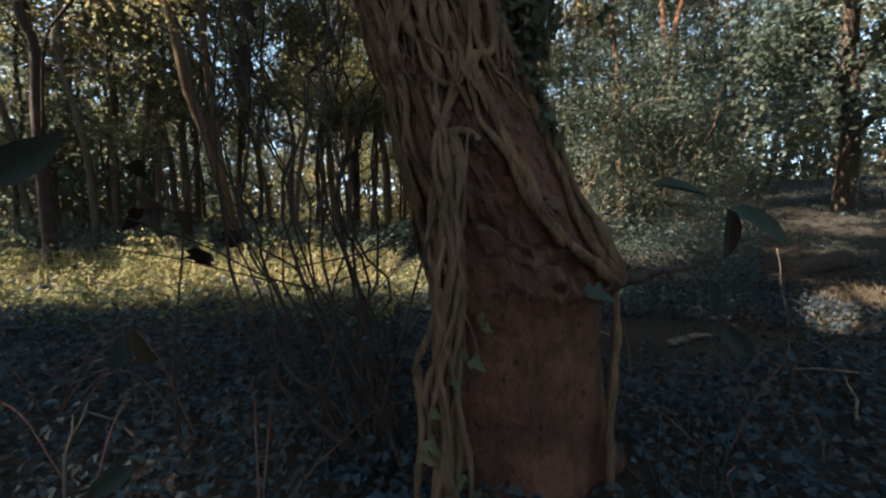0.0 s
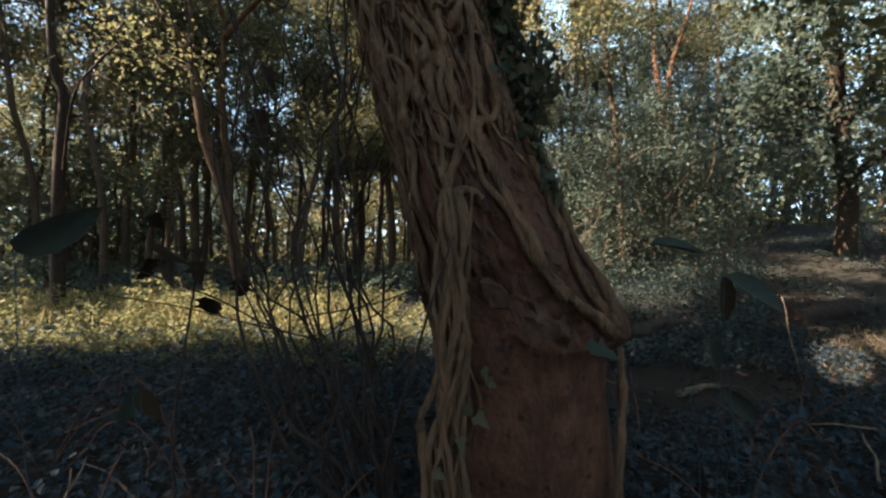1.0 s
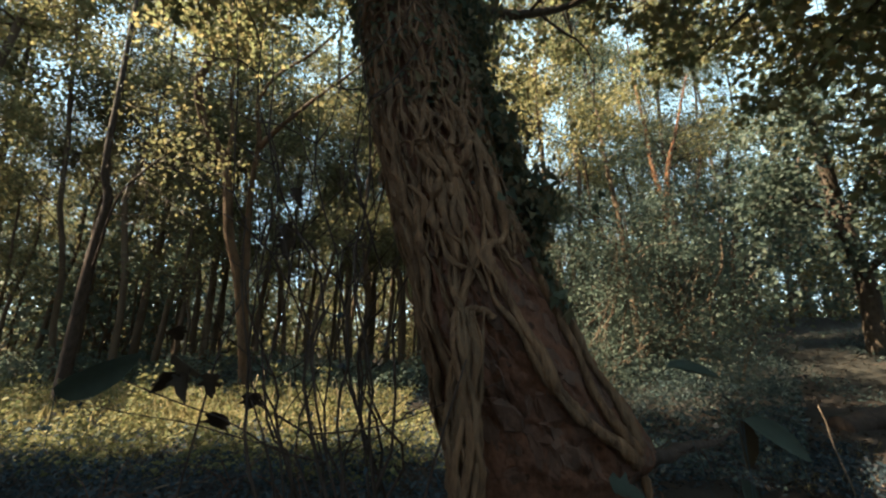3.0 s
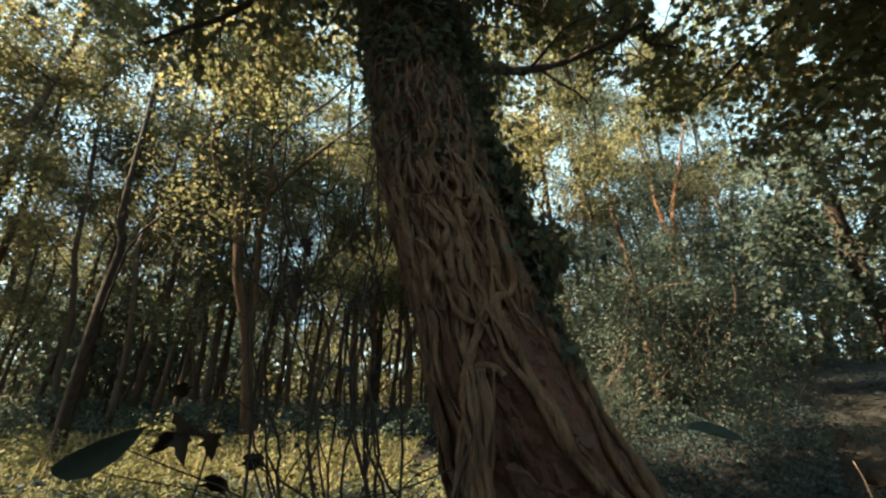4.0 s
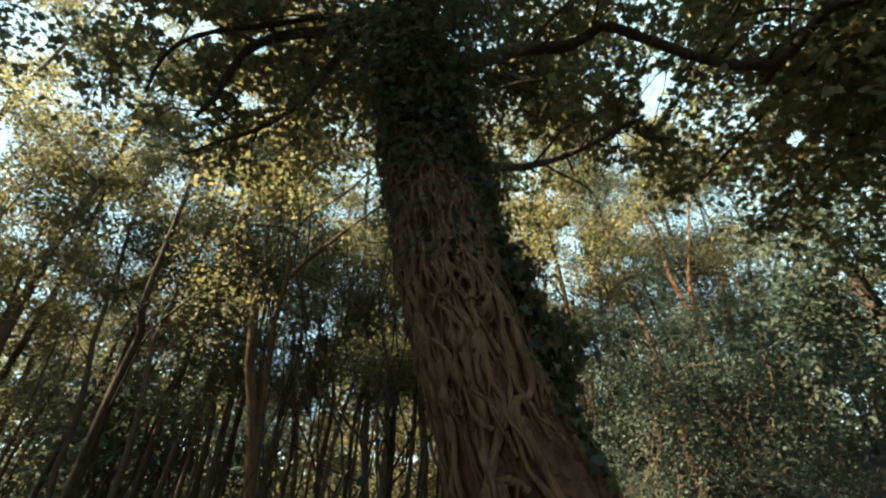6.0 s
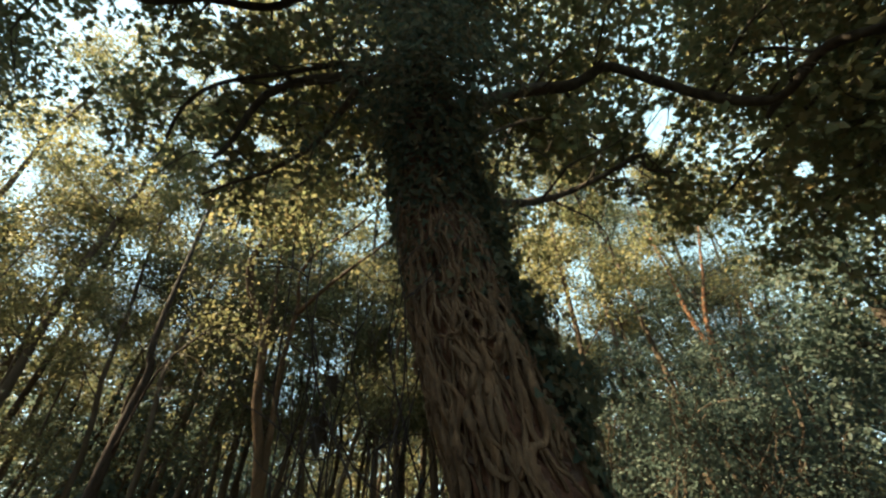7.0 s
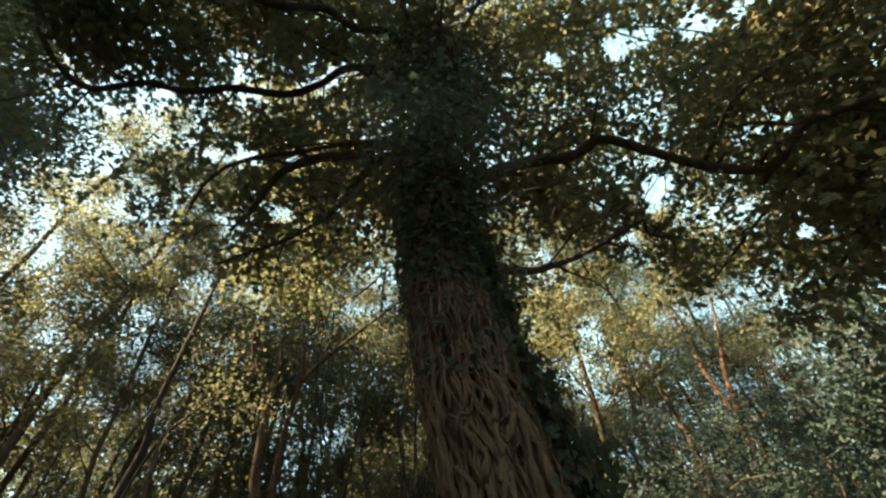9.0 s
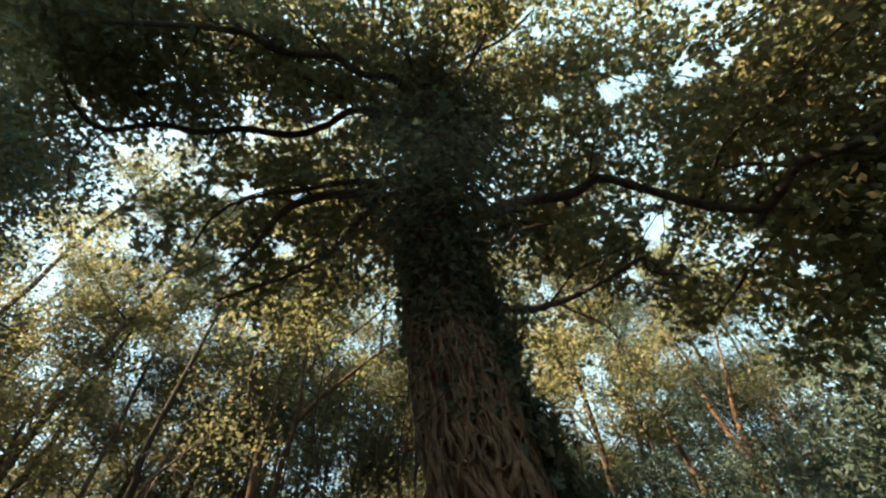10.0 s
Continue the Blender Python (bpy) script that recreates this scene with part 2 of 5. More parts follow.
track_line = spline([(6.5, -12), (8.2, -2), (9.0, 3), (9.9, 8), (11.0, 11.3), (12.2, 14.2), (14.8, 16.3), (19.5, 17.6), (28, 18.5), (44, 20)], 60)
tv, tf = [], []
for i, (p, t) in enumerate(zip(track_line, np.gradient(track_line, axis=0))):
    n = np.array([t[1], -t[0]]) / np.linalg.norm(t)
    for k, w in enumerate(np.linspace(-1.5, 1.5, 9)):
        q = p + n * (w + 0.15 * math.sin(i * 1.3 + k))
        tv.append((*q, ground_height(*q) + 0.03 - 0.012 * abs(w)))
    if i:
        tf += [((i - 1) * 9 + k, (i - 1) * 9 + k + 1, i * 9 + k + 1, i * 9 + k) for k in range(8)]
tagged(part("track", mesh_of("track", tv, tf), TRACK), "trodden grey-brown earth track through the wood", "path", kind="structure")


def clear(x, y):
    """Whether a place is off the track."""
    return np.min(np.hypot(track_line[:, 0] - x, track_line[:, 1] - y)) > 1.9


# ---------- the great tree ----------
# height, axis x, axis y, half width
TRUNK = np.array([
    (-0.3, 0.50, 2.48, 0.56), (0.0, 0.50, 2.46, 0.54), (0.5, 0.50, 2.42, 0.51), (0.95, 0.50, 2.40, 0.50), (1.3, 0.43, 2.33, 0.50),
    (1.6, 0.31, 2.24, 0.45), (1.85, 0.20, 2.20, 0.41), (2.4, 0.02, 2.22, 0.355), (2.7, -0.07, 2.27, 0.345), (3.2, -0.21, 2.34, 0.345),
    (3.8, -0.31, 2.42, 0.34), (4.25, -0.43, 2.52, 0.335), (5.0, -0.50, 2.60, 0.315), (7.0, -0.64, 2.72, 0.30), (10.0, -0.80, 2.85, 0.24),
    (13.0, -0.95, 2.95, 0.16), (16.0, -1.05, 3.0, 0.06)])


def trunk_at(z):
    return [np.interp(z, TRUNK[:, 0], TRUNK[:, k]) for k in (1, 2, 3)]


def trunk_radius(theta, z):
    """theta: 0 towards the camera's side, growing to the right."""
    r = trunk_at(z)[2]
    knob = 0.11 * math.exp(-(((theta - 1.1) / 0.5) ** 2) - ((z - 1.2) / (0.09 if z < 1.2 else 0.24)) ** 2)
    shelf = -0.035 * (1 / (1 + math.exp((z - 1.12) / 0.03))) * math.exp(-(((theta - 0.5) / 0.9) ** 2))
    flare = 0.16 * math.exp(-max(z, 0) / 0.14) * (0.6 + 0.4 * math.sin(5 * theta + 1))
    rough = 0.3 + 0.7 / (1 + math.exp(-(z - 1.15) / 0.05))
    p = Vector((math.sin(theta) * 2.2, math.cos(theta) * 2.2, z * 1.6))
    for kx, kz, kr in ((0.57, 1.25, 0.075), (0.40, 1.42, 0.06), (0.30, 1.62, 0.05)):
        dist = math.hypot((theta - math.asin((kx - trunk_at(kz)[0]) / trunk_at(kz)[2])) * r, z - kz) / kr
        if dist < 2.2:
            knob += 0.022 * math.cos(3.6 * dist) * math.exp(-0.55 * dist * dist)
    bark = 0.035 * noise.noise(p) + rough * (0.03 * noise.noise(p * 4) + 0.02 * noise.noise(p * 11) + 0.035 * abs(noise.noise(Vector((p.x * 4, p.y * 4, p.z * 2.5)))))
    return r + knob + shelf + flare + bark


def on_trunk(theta, z, lift=0.0):
    cx, cy, _ = trunk_at(z)
    r = trunk_radius(theta, z) + lift
    return (cx + r * math.sin(theta), cy - r * math.cos(theta), z)


def front(x, z, lift=0.0):
    """The trunk's near surface at a place across it."""
    low, high = -1.45, 1.45
    for _ in range(24):
        mid = (low + high) / 2
        low, high = (mid, high) if on_trunk(mid, z, lift)[0] < x else (low, mid)
    return on_trunk(low, z, lift)


great_tree = thing("tree", "old leaning forest tree wrapped in thick ivy stems", "tree", (0.5, 2.46, 0))
zs = np.r_[np.linspace(-0.3, 2.6, 190), np.linspace(2.62, 4.6, 60), np.linspace(4.7, 16, 50)]
NT = 190
verts = [on_trunk(2 * math.pi * j / NT, z) for z in zs for j in range(NT)]
faces = [(i * NT + j, i * NT + (j + 1) % NT, (i + 1) * NT + (j + 1) % NT, (i + 1) * NT + j) for i in range(len(zs) - 1) for j in range(NT)]
trunk = part("trunk", mesh_of("trunk", verts, faces), BARK, great_tree, "red-brown bark, bare and smooth low down")

# loose plates of old bark between the vines
for n in range(120):
    z = rng.uniform(1.16, 2.35)
    th0 = rng.uniform(-0.75, 1.15)
    wide, tall = rng.uniform(0.025, 0.06), rng.uniform(0.03, 0.09)
    k, thick = 9, rng.uniform(0.003, 0.008)
    edge = [(th0 + wide * (1 + 0.3 * rng.normal()) * math.cos(a) / 0.45, z + tall * (1 + 0.25 * rng.normal()) * math.sin(a)) for a in np.arange(k) * 2 * math.pi / k]
    rim = [on_trunk(a, b, -0.004) for a, b in edge]
    top = [on_trunk(th0 + 0.86 * (a - th0), z + 0.86 * (b - z), thick * rng.uniform(0.7, 1.3)) for a, b in edge]
    faces = [(i, (i + 1) % k, k + (i + 1) % k, k + i) for i in range(k)] + [tuple(range(k, 2 * k))]
    part("bark_plate", mesh_of("bark_plate", rim + top, faces, smooth=False), PLATE, trunk)

# overhead leaf openings cut to the camera's view: azimuth, height, half width in degrees
GAPS = np.array([
    (33, 45, 6.0), (-51, 40, 4.2), (-47, 38, 2.6), (-63, 37, 3.0), (-47, 65, 2.8), (39, 75, 1.8), (29, 67, 1.6), (46, 66, 1.8),
    (58, 66, 1.5), (48, 59, 1.4), (13, 68, 1.4), (-23, 42, 2.4), (-53, 50, 2.6), (16, 46, 2.4), (18, 34, 2.8), (-68, 43, 2.4),
    (-68, 50, 2.4), (35, 25, 4.5), (25, 37, 3.8), (-62, 41, 2.4), (-53, 45, 3.4), (-66, 46, 2.2), (-56, 37, 3.0), (-57, 48, 3.2),
    (38, 70, 3.4), (29, 67, 2.8), (45, 63, 3.4), (-42, 45, 2.8), (-38, 40, 3.0), (-32, 37, 2.8), (-45, 52, 2.6),
    (12, 44, 4.2), (18, 41, 4.6), (22, 36, 4.4), (8, 38, 3.4), (28, 41, 4.2), (14, 36, 3.6), (24, 47, 3.4), (40, 40, 2.6), (46, 34, 2.4), (57, 58, 3.6), (50, 62, 3.2), (63, 55, 2.8)])
GAP_WAYS = np.c_[np.sin(np.radians(GAPS[:, 0])) * np.cos(np.radians(GAPS[:, 1])), np.cos(np.radians(GAPS[:, 0])) * np.cos(np.radians(GAPS[:, 1])), np.sin(np.radians(GAPS[:, 1]))]


def out_of_gaps(points, share=1.0):
    """Which points lie clear of the openings."""
    way = points - (0, -0.3, 1.9)
    way = way / (np.linalg.norm(way, axis=1)[:, None] + 1e-9)
    ragged = np.array([0.55 + 0.7 * noise.noise(Vector(w) * 13) + 0.6 * noise.noise(Vector(w) * 34) for w in way])[:, None]
    return ((way @ GAP_WAYS.T) < np.cos(np.radians(GAPS[:, 2] * 0.65 * share * np.clip(ragged, 0, 1)))).all(1)


# openings that let the sun down to the track's edge: a place on the ground and a half width
SHAFTS = [((6.7, 5.7, 0.2), 0.8), ((6.1, 5.2, 0.1), 0.7), ((5.5, 4.8, 0), 0.6), ((-4.4, 8.6, 0), 1.4), ((-6.4, 8.9, 0), 1.1), ((-3.0, 8.4, 0), 0.9)]


def out_of_shafts(points):
    ok = np.ones(len(points), bool)
    for foot, half in SHAFTS:
        v = points - np.array(foot)
        ok &= np.linalg.norm(np.cross(v, np.array(to_sun)), axis=1) > half
    return ok


def side_branches(line, r0, count, length, twig_v, twig_f, leaf_at, start=0.2, droop=0.15, leaves=26, spread=0.3, rise=0.0):
    """Side branches and twigs along a limb; puts the leaves' places into leaf_at."""
    line = np.array(line)
    up = np.array((0, 0, rise))
    for i in range(count):
        f = start + (1 - start) * (i + rng.random()) / count
        k = min(int(f * (len(line) - 1)), len(line) - 2)
        t = line[k + 1] - line[k]
        t /= np.linalg.norm(t)
        d = rng.normal(size=3)
        d -= t * (d @ t)
        d = d / np.linalg.norm(d) + 0.7 * t - (0, 0, droop)
        ln = length * rng.uniform(0.5, 1.1)
        pts = [line[k]]
        for _ in range(5):
            d = d / np.linalg.norm(d) + 0.28 * rng.normal(size=3) - (0, 0, droop * 0.3)
            pts.append(pts[-1] + d / np.linalg.norm(d) * ln / 5)
        sl = spline(pts, 9)
        tube(sl, np.linspace(r0 * (1 - 0.6 * f), 0.004, 9), 5, twig_v, twig_f)
        for q in sl[2:]:
            leaf_at.append(q + up + rng.normal(size=(max(2, leaves // 7), 3)) * (spread, spread, spread * 0.7))
        for _ in range(3):
            a = sl[rng.integers(3, 8)]
            d2 = d + 0.9 * rng.normal(size=3)
            d2 /= np.linalg.norm(d2)
            b = a + d2 * ln * rng.uniform(0.25, 0.5)
            tw = spline([a, (a + b) / 2 + rng.normal(size=3) * 0.05, b], 5)
            tube(tw, np.linspace(0.007, 0.003, 5), 4, twig_v, twig_f)
            for q in tw[1:]:
                leaf_at.append(q + up + rng.normal(size=(max(1, leaves // 9), 3)) * (spread, spread, spread * 0.7))


def before_limbs(points, lines, half):
    """Which points hang between the limbs and the camera's spot; left out to fit the view."""
    bare = np.zeros(len(points), bool)
    for line in lines:
        for q in spline(line, 5 * len(line))[4:]:
            down = np.array((0, -0.3, 1.9)) - q
            down /= np.linalg.norm(down)
            v = points - q
            along = v @ down
            bare |= (along > -0.1) & (along < 4.5) & (((v - along[:, None] * down) ** 2).sum(1) < half * half)
    return bare


def crown_leaves(leaf_at, smallest, largest, shape, up=0.5, share=1.0):
    at = np.concatenate(leaf_at)
    if share == 1.0:
        at = at[~before_limbs(at, [line for line, *_ in BOUGHS], 0.15)]
    at = at[out_of_gaps(at, share) & out_of_shafts(at)]
    nrm, along = loose(len(at), up)
    along -= (0, 0, 0.6)
    return leaf_mesh("leaves", at, rng.uniform(smallest, largest, len(at)), nrm, along, shape)


BOUGHS = [  # line, first radius, last radius, side branches, their length
    ([(-0.50, 2.60, 5.30), (-0.42, 2.79, 6.20), (0.28, 3.24, 7.25), (0.89, 3.58, 7.93), (1.67, 3.90, 8.40), (2.05, 3.93, 8.64), (2.48, 3.88, 8.84), (3.09, 3.86, 8.27), (3.58, 3.62, 7.33), (4.06, 3.29, 6.70), (4.30, 2.66, 6.76), (4.51, 2.14, 6.34), (4.9, 1.2, 6.2)], 0.13, 0.05, 14, 1.6),
    ([(3.60, 3.61, 7.38), (4.05, 2.99, 7.98), (4.33, 2.62, 8.05), (4.61, 1.95, 7.71), (5.0, 1.2, 7.5)], 0.035, 0.015, 9, 1.3),
    ([(3.92, 3.14, 7.59), (4.12, 2.90, 7.25), (4.28, 2.70, 6.68)], 0.025, 0.02, 3, 1.0),
    ([(-0.66, 2.7, 6.6), (-1.15, 2.40, 7.07), (-1.88, 2.70, 7.39), (-2.68, 2.87, 7.70), (-3.24, 2.91, 7.53), (-3.55, 3.03, 7.20), (-3.72, 3.13, 6.72), (-3.95, 3.18, 6.40)], 0.11, 0.03, 12, 1.4),
    ([(-0.62, 2.6, 6.3), (-1.26, 2.35, 6.65), (-1.82, 2.74, 6.65), (-2.32, 3.14, 6.50), (-3.18, 3.50, 6.41), (-3.73, 3.54, 6.27), (-4.26, 3.58, 6.09)], 0.06, 0.02, 11, 1.3),
    ([(-0.85, 2.8, 10.4), (-2.35, 2.36, 10.20), (-2.93, 2.37, 9.60), (-3.41, 2.27, 9.08), (-4.23, 1.94, 8.85), (-4.77, 1.76, 8.47), (-5.31, 1.49, 8.36), (-5.79, 1.30, 7.86), (-5.89, 0.90, 7.78), (-5.97, 0.46, 8.00)], 0.085, 0.03, 18, 1.7),
    ([(-0.7, 2.7, 7.4), (-1.81, 2.63, 7.62), (-2.96, 2.76, 7.81), (-3.97, 2.70, 7.61), (-4.51, 2.81, 7.31), (-4.82, 3.06, 6.87)], 0.05, 0.02, 12, 1.5),
    ([(-0.75, 2.75, 8.6), (-0.8, 2.3, 9.8), (-0.70, 2.32, 11.29), (0.20, 2.60, 14.0), (1.2, 2.43, 14.6), (2.1, 1.91, 15.0)], 0.1, 0.03, 14, 1.8),
    ([(-0.85, 2.85, 10.4), (-1.5, 2.0, 10.6), (-2.11, 1.68, 10.29), (-2.65, 1.34, 10.54), (-3.23, 0.93, 9.55), (-3.68, 0.57, 9.51), (-4.04, 0.37, 9.19), (-4.39, 0.11, 8.40), (-4.71, -0.08, 7.81)], 0.1, 0.03, 16, 1.5),
    ([(-2.58, 1.44, 10.65), (-3.15, 0.86, 11.03), (-3.53, 0.33, 11.20)], 0.04, 0.015, 5, 1.2),
    ([(-0.45, 2.75, 4.9), (0.39, 3.28, 5.16), (0.92, 3.74, 5.61), (1.44, 4.20, 6.16), (2.01, 4.33, 6.56), (2.43, 4.32, 6.81), (2.65, 4.29, 6.88), (2.72, 4.43, 6.70), (3.10, 4.37, 6.52)], 0.06, 0.02, 15, 1.5),
]
FINE_BOUGHS = [  # added thin ones higher up: they fill open sky, shade trunk and ground
    ([(-0.6, 2.9, 6.6), (-1.0, 4.0, 8.0), (-1.6, 5.2, 9.2), (-2.4, 6.4, 9.6)], 0.1, 0.03, 14, 1.8),
    ([(-0.7, 2.9, 8.6), (0.5, 4.2, 9.8), (1.5, 5.6, 10.6), (2.6, 6.6, 10.8)], 0.1, 0.03, 13, 1.8),
    ([(-0.8, 2.8, 9.6), (0.4, 1.6, 11.0), (1.4, 0.2, 11.6), (2.2, -1.4, 11.4)], 0.1, 0.03, 14, 1.8),
    ([(-0.9, 2.9, 11.6), (0.8, 3.2, 13.0), (2.6, 3.0, 13.6), (4.4, 2.4, 13.4)], 0.09, 0.03, 10, 1.6),
    ([(-0.8, 2.8, 10.0), (-0.2, 1.0, 11.4), (0.2, -0.6, 12.0), (0.4, -2.4, 11.8)], 0.09, 0.03, 16, 1.9),
    ([(-0.9, 2.9, 11.0), (-2.2, 3.4, 12.6), (-3.8, 3.6, 13.2), (-5.4, 3.4, 13.0)], 0.09, 0.03, 16, 1.9),
    ([(-0.9, 2.9, 11.0), (-2.2, 0.8, 12.4), (-3.8, -0.8, 12.8), (-5.4, -2.0, 12.4)], 0.09, 0.03, 16, 1.9),
    ([(-0.9, 2.9, 12.0), (0.8, 1.4, 13.6), (2.6, 0.4, 13.8), (4.2, -0.6, 13.2)], 0.09, 0.03, 14, 1.8),
    ([(-0.5, 2.7, 5.5), (1.4, 4.4, 6.9), (3.4, 5.9, 7.4), (5.4, 6.9, 7.0)], 0.06, 0.02, 9, 1.6),
    ([(-0.6, 2.8, 6.4), (0.8, 5.0, 8.4), (2.2, 7.4, 9.4), (3.4, 9.4, 9.4)], 0.07, 0.02, 18, 1.7),
    ([(-0.6, 2.8, 6.0), (-1.8, 4.6, 7.2), (-3.4, 6.2, 7.6), (-5.0, 7.4, 7.2)], 0.06, 0.02, 14, 1.5),
    ([(-0.9, 2.9, 12.4), (-3.0, 1.6, 14.0), (-5.2, 0.8, 14.4), (-7.4, 0.4, 14.0)], 0.08, 0.02, 20, 2.0),
    ([(-0.9, 2.9, 12.4), (-2.6, 4.0, 13.6), (-4.8, 5.4, 13.8), (-6.6, 6.6, 13.2)], 0.08, 0.02, 18, 2.0),
    ([(-0.85, 2.85, 11.0), (0.8, 2.6, 12.4), (2.4, 2.8, 12.6), (4.4, 3.4, 12.0)], 0.07, 0.02, 18, 1.8),
    ([(-0.85, 2.85, 10.2), (0.6, 3.8, 11.4), (2.2, 5.2, 11.8), (4.0, 6.2, 11.4)], 0.07, 0.02, 16, 1.8),
    ([(-0.7, 2.8, 8.0), (-2.6, 3.4, 9.2), (-4.6, 3.8, 9.6), (-6.6, 4.0, 9.2)], 0.06, 0.02, 20, 1.8),
    ([(-0.7, 2.8, 7.6), (-2.4, 4.2, 8.6), (-4.4, 5.6, 8.8), (-6.4, 6.4, 8.2)], 0.06, 0.02, 20, 1.8),
    ([(-0.85, 2.8, 10.0), (-2.4, 1.8, 11.0), (-4.4, 1.0, 11.0), (-6.2, 0.4, 10.4)], 0.08, 0.02, 20, 1.8),
    ([(-0.85, 2.85, 10.6), (1.8, 3.0, 12.2), (4.2, 3.2, 12.6), (6.6, 3.6, 12.0)], 0.08, 0.02, 18, 1.8),
    ([(-0.9, 2.9, 12.6), (0.6, 3.8, 14.4), (2.0, 4.6, 14.8), (3.8, 5.0, 14.4)], 0.07, 0.02, 18, 1.9),
    ([(-0.9, 2.9, 12.2), (-1.6, 4.4, 13.8), (-2.0, 6.2, 14.2), (-2.2, 8.0, 13.8)], 0.07, 0.02, 18, 1.9),
    ([(-0.7, 2.9, 7.6), (-0.4, 5.4, 8.6), (0.2, 8.0, 9.0), (0.8, 10, 8.6)], 0.08, 0.02, 24, 1.8),
    ([(-0.75, 2.75, 8.8), (-2.6, 2.0, 9.6), (-4.6, 1.4, 9.4), (-6.2, 1.0, 8.6)], 0.07, 0.02, 22, 1.8),
    ([(-0.8, 2.7, 9.2), (-1.2, 1.0, 10.6), (-1.6, -1.0, 11.0), (-1.6, -3.0, 10.8)], 0.1, 0.03, 14, 1.8),
    ([(-0.8, 2.8, 8.6), (-3.0, 1.4, 9.0), (-4.8, 0.4, 8.6), (-6.0, -0.2, 7.8)], 0.08, 0.02, 20, 1.6),
    ([(-0.6, 2.9, 7.2), (2.2, 5.8, 9.6), (4.8, 8.4, 10.6), (7.2, 10.4, 10.2)], 0.08, 0.02, 22, 1.9),
    ([(-0.8, 2.8, 9.4), (1.6, 3.2, 10.6), (3.8, 3.6, 10.8), (5.8, 4.2, 10.2)], 0.07, 0.02, 13, 1.6),
]
twig_v, twig_f, leaf_at = [], [], []
for line, r0, r1, count, length in BOUGHS:
    sl = spline(line, 8 * len(line))
    part("limb", mesh_of("limb", *tube(sl, np.linspace(r0, r1, len(sl)), 10, lumpy=0.05)), LIMB, great_tree, "dark crooked limb")
    side_branches(sl, r0 * 0.3 + 0.006, count, length, twig_v, twig_f, leaf_at, leaves=60, spread=0.27, droop=-0.15, rise=0.45)
part("spur", mesh_of("spur", *tube(spline([(4.13, 3.25, 6.68), (4.08, 3.40, 6.68), (4.02, 3.54, 6.60)], 10), np.linspace(0.06, 0.035, 10), 9, lumpy=0.06)), LIMB, great_tree, "broken stub of a limb")
for line, r0, r1, count, length in FINE_BOUGHS:
    line = [line[0]] + [(x, y, z + max(0, 10.5 - z) * 0.35) for x, y, z in line[1:]]
    sl = spline(line, 8 * len(line))
    part("limb", mesh_of("limb", *tube(sl, np.linspace(r0 * 0.5, 0.012, len(sl)), 8, lumpy=0.05)), LIMB, great_tree, "thin dark limb among the leaves")
    side_branches(sl, r0 * 0.2 + 0.005, count + 3, length, twig_v, twig_f, leaf_at, start=0.12, leaves=70, spread=0.3)
part("twig_mass", mesh_of("twig_mass", twig_v, twig_f), LIMB, great_tree, "thin dark twigs", kind="stuff")
part("crown", crown_leaves(leaf_at, 0.075, 0.145, LOBED), CROWN, great_tree, "lobed olive green leaves turning brown", kind="stuff")

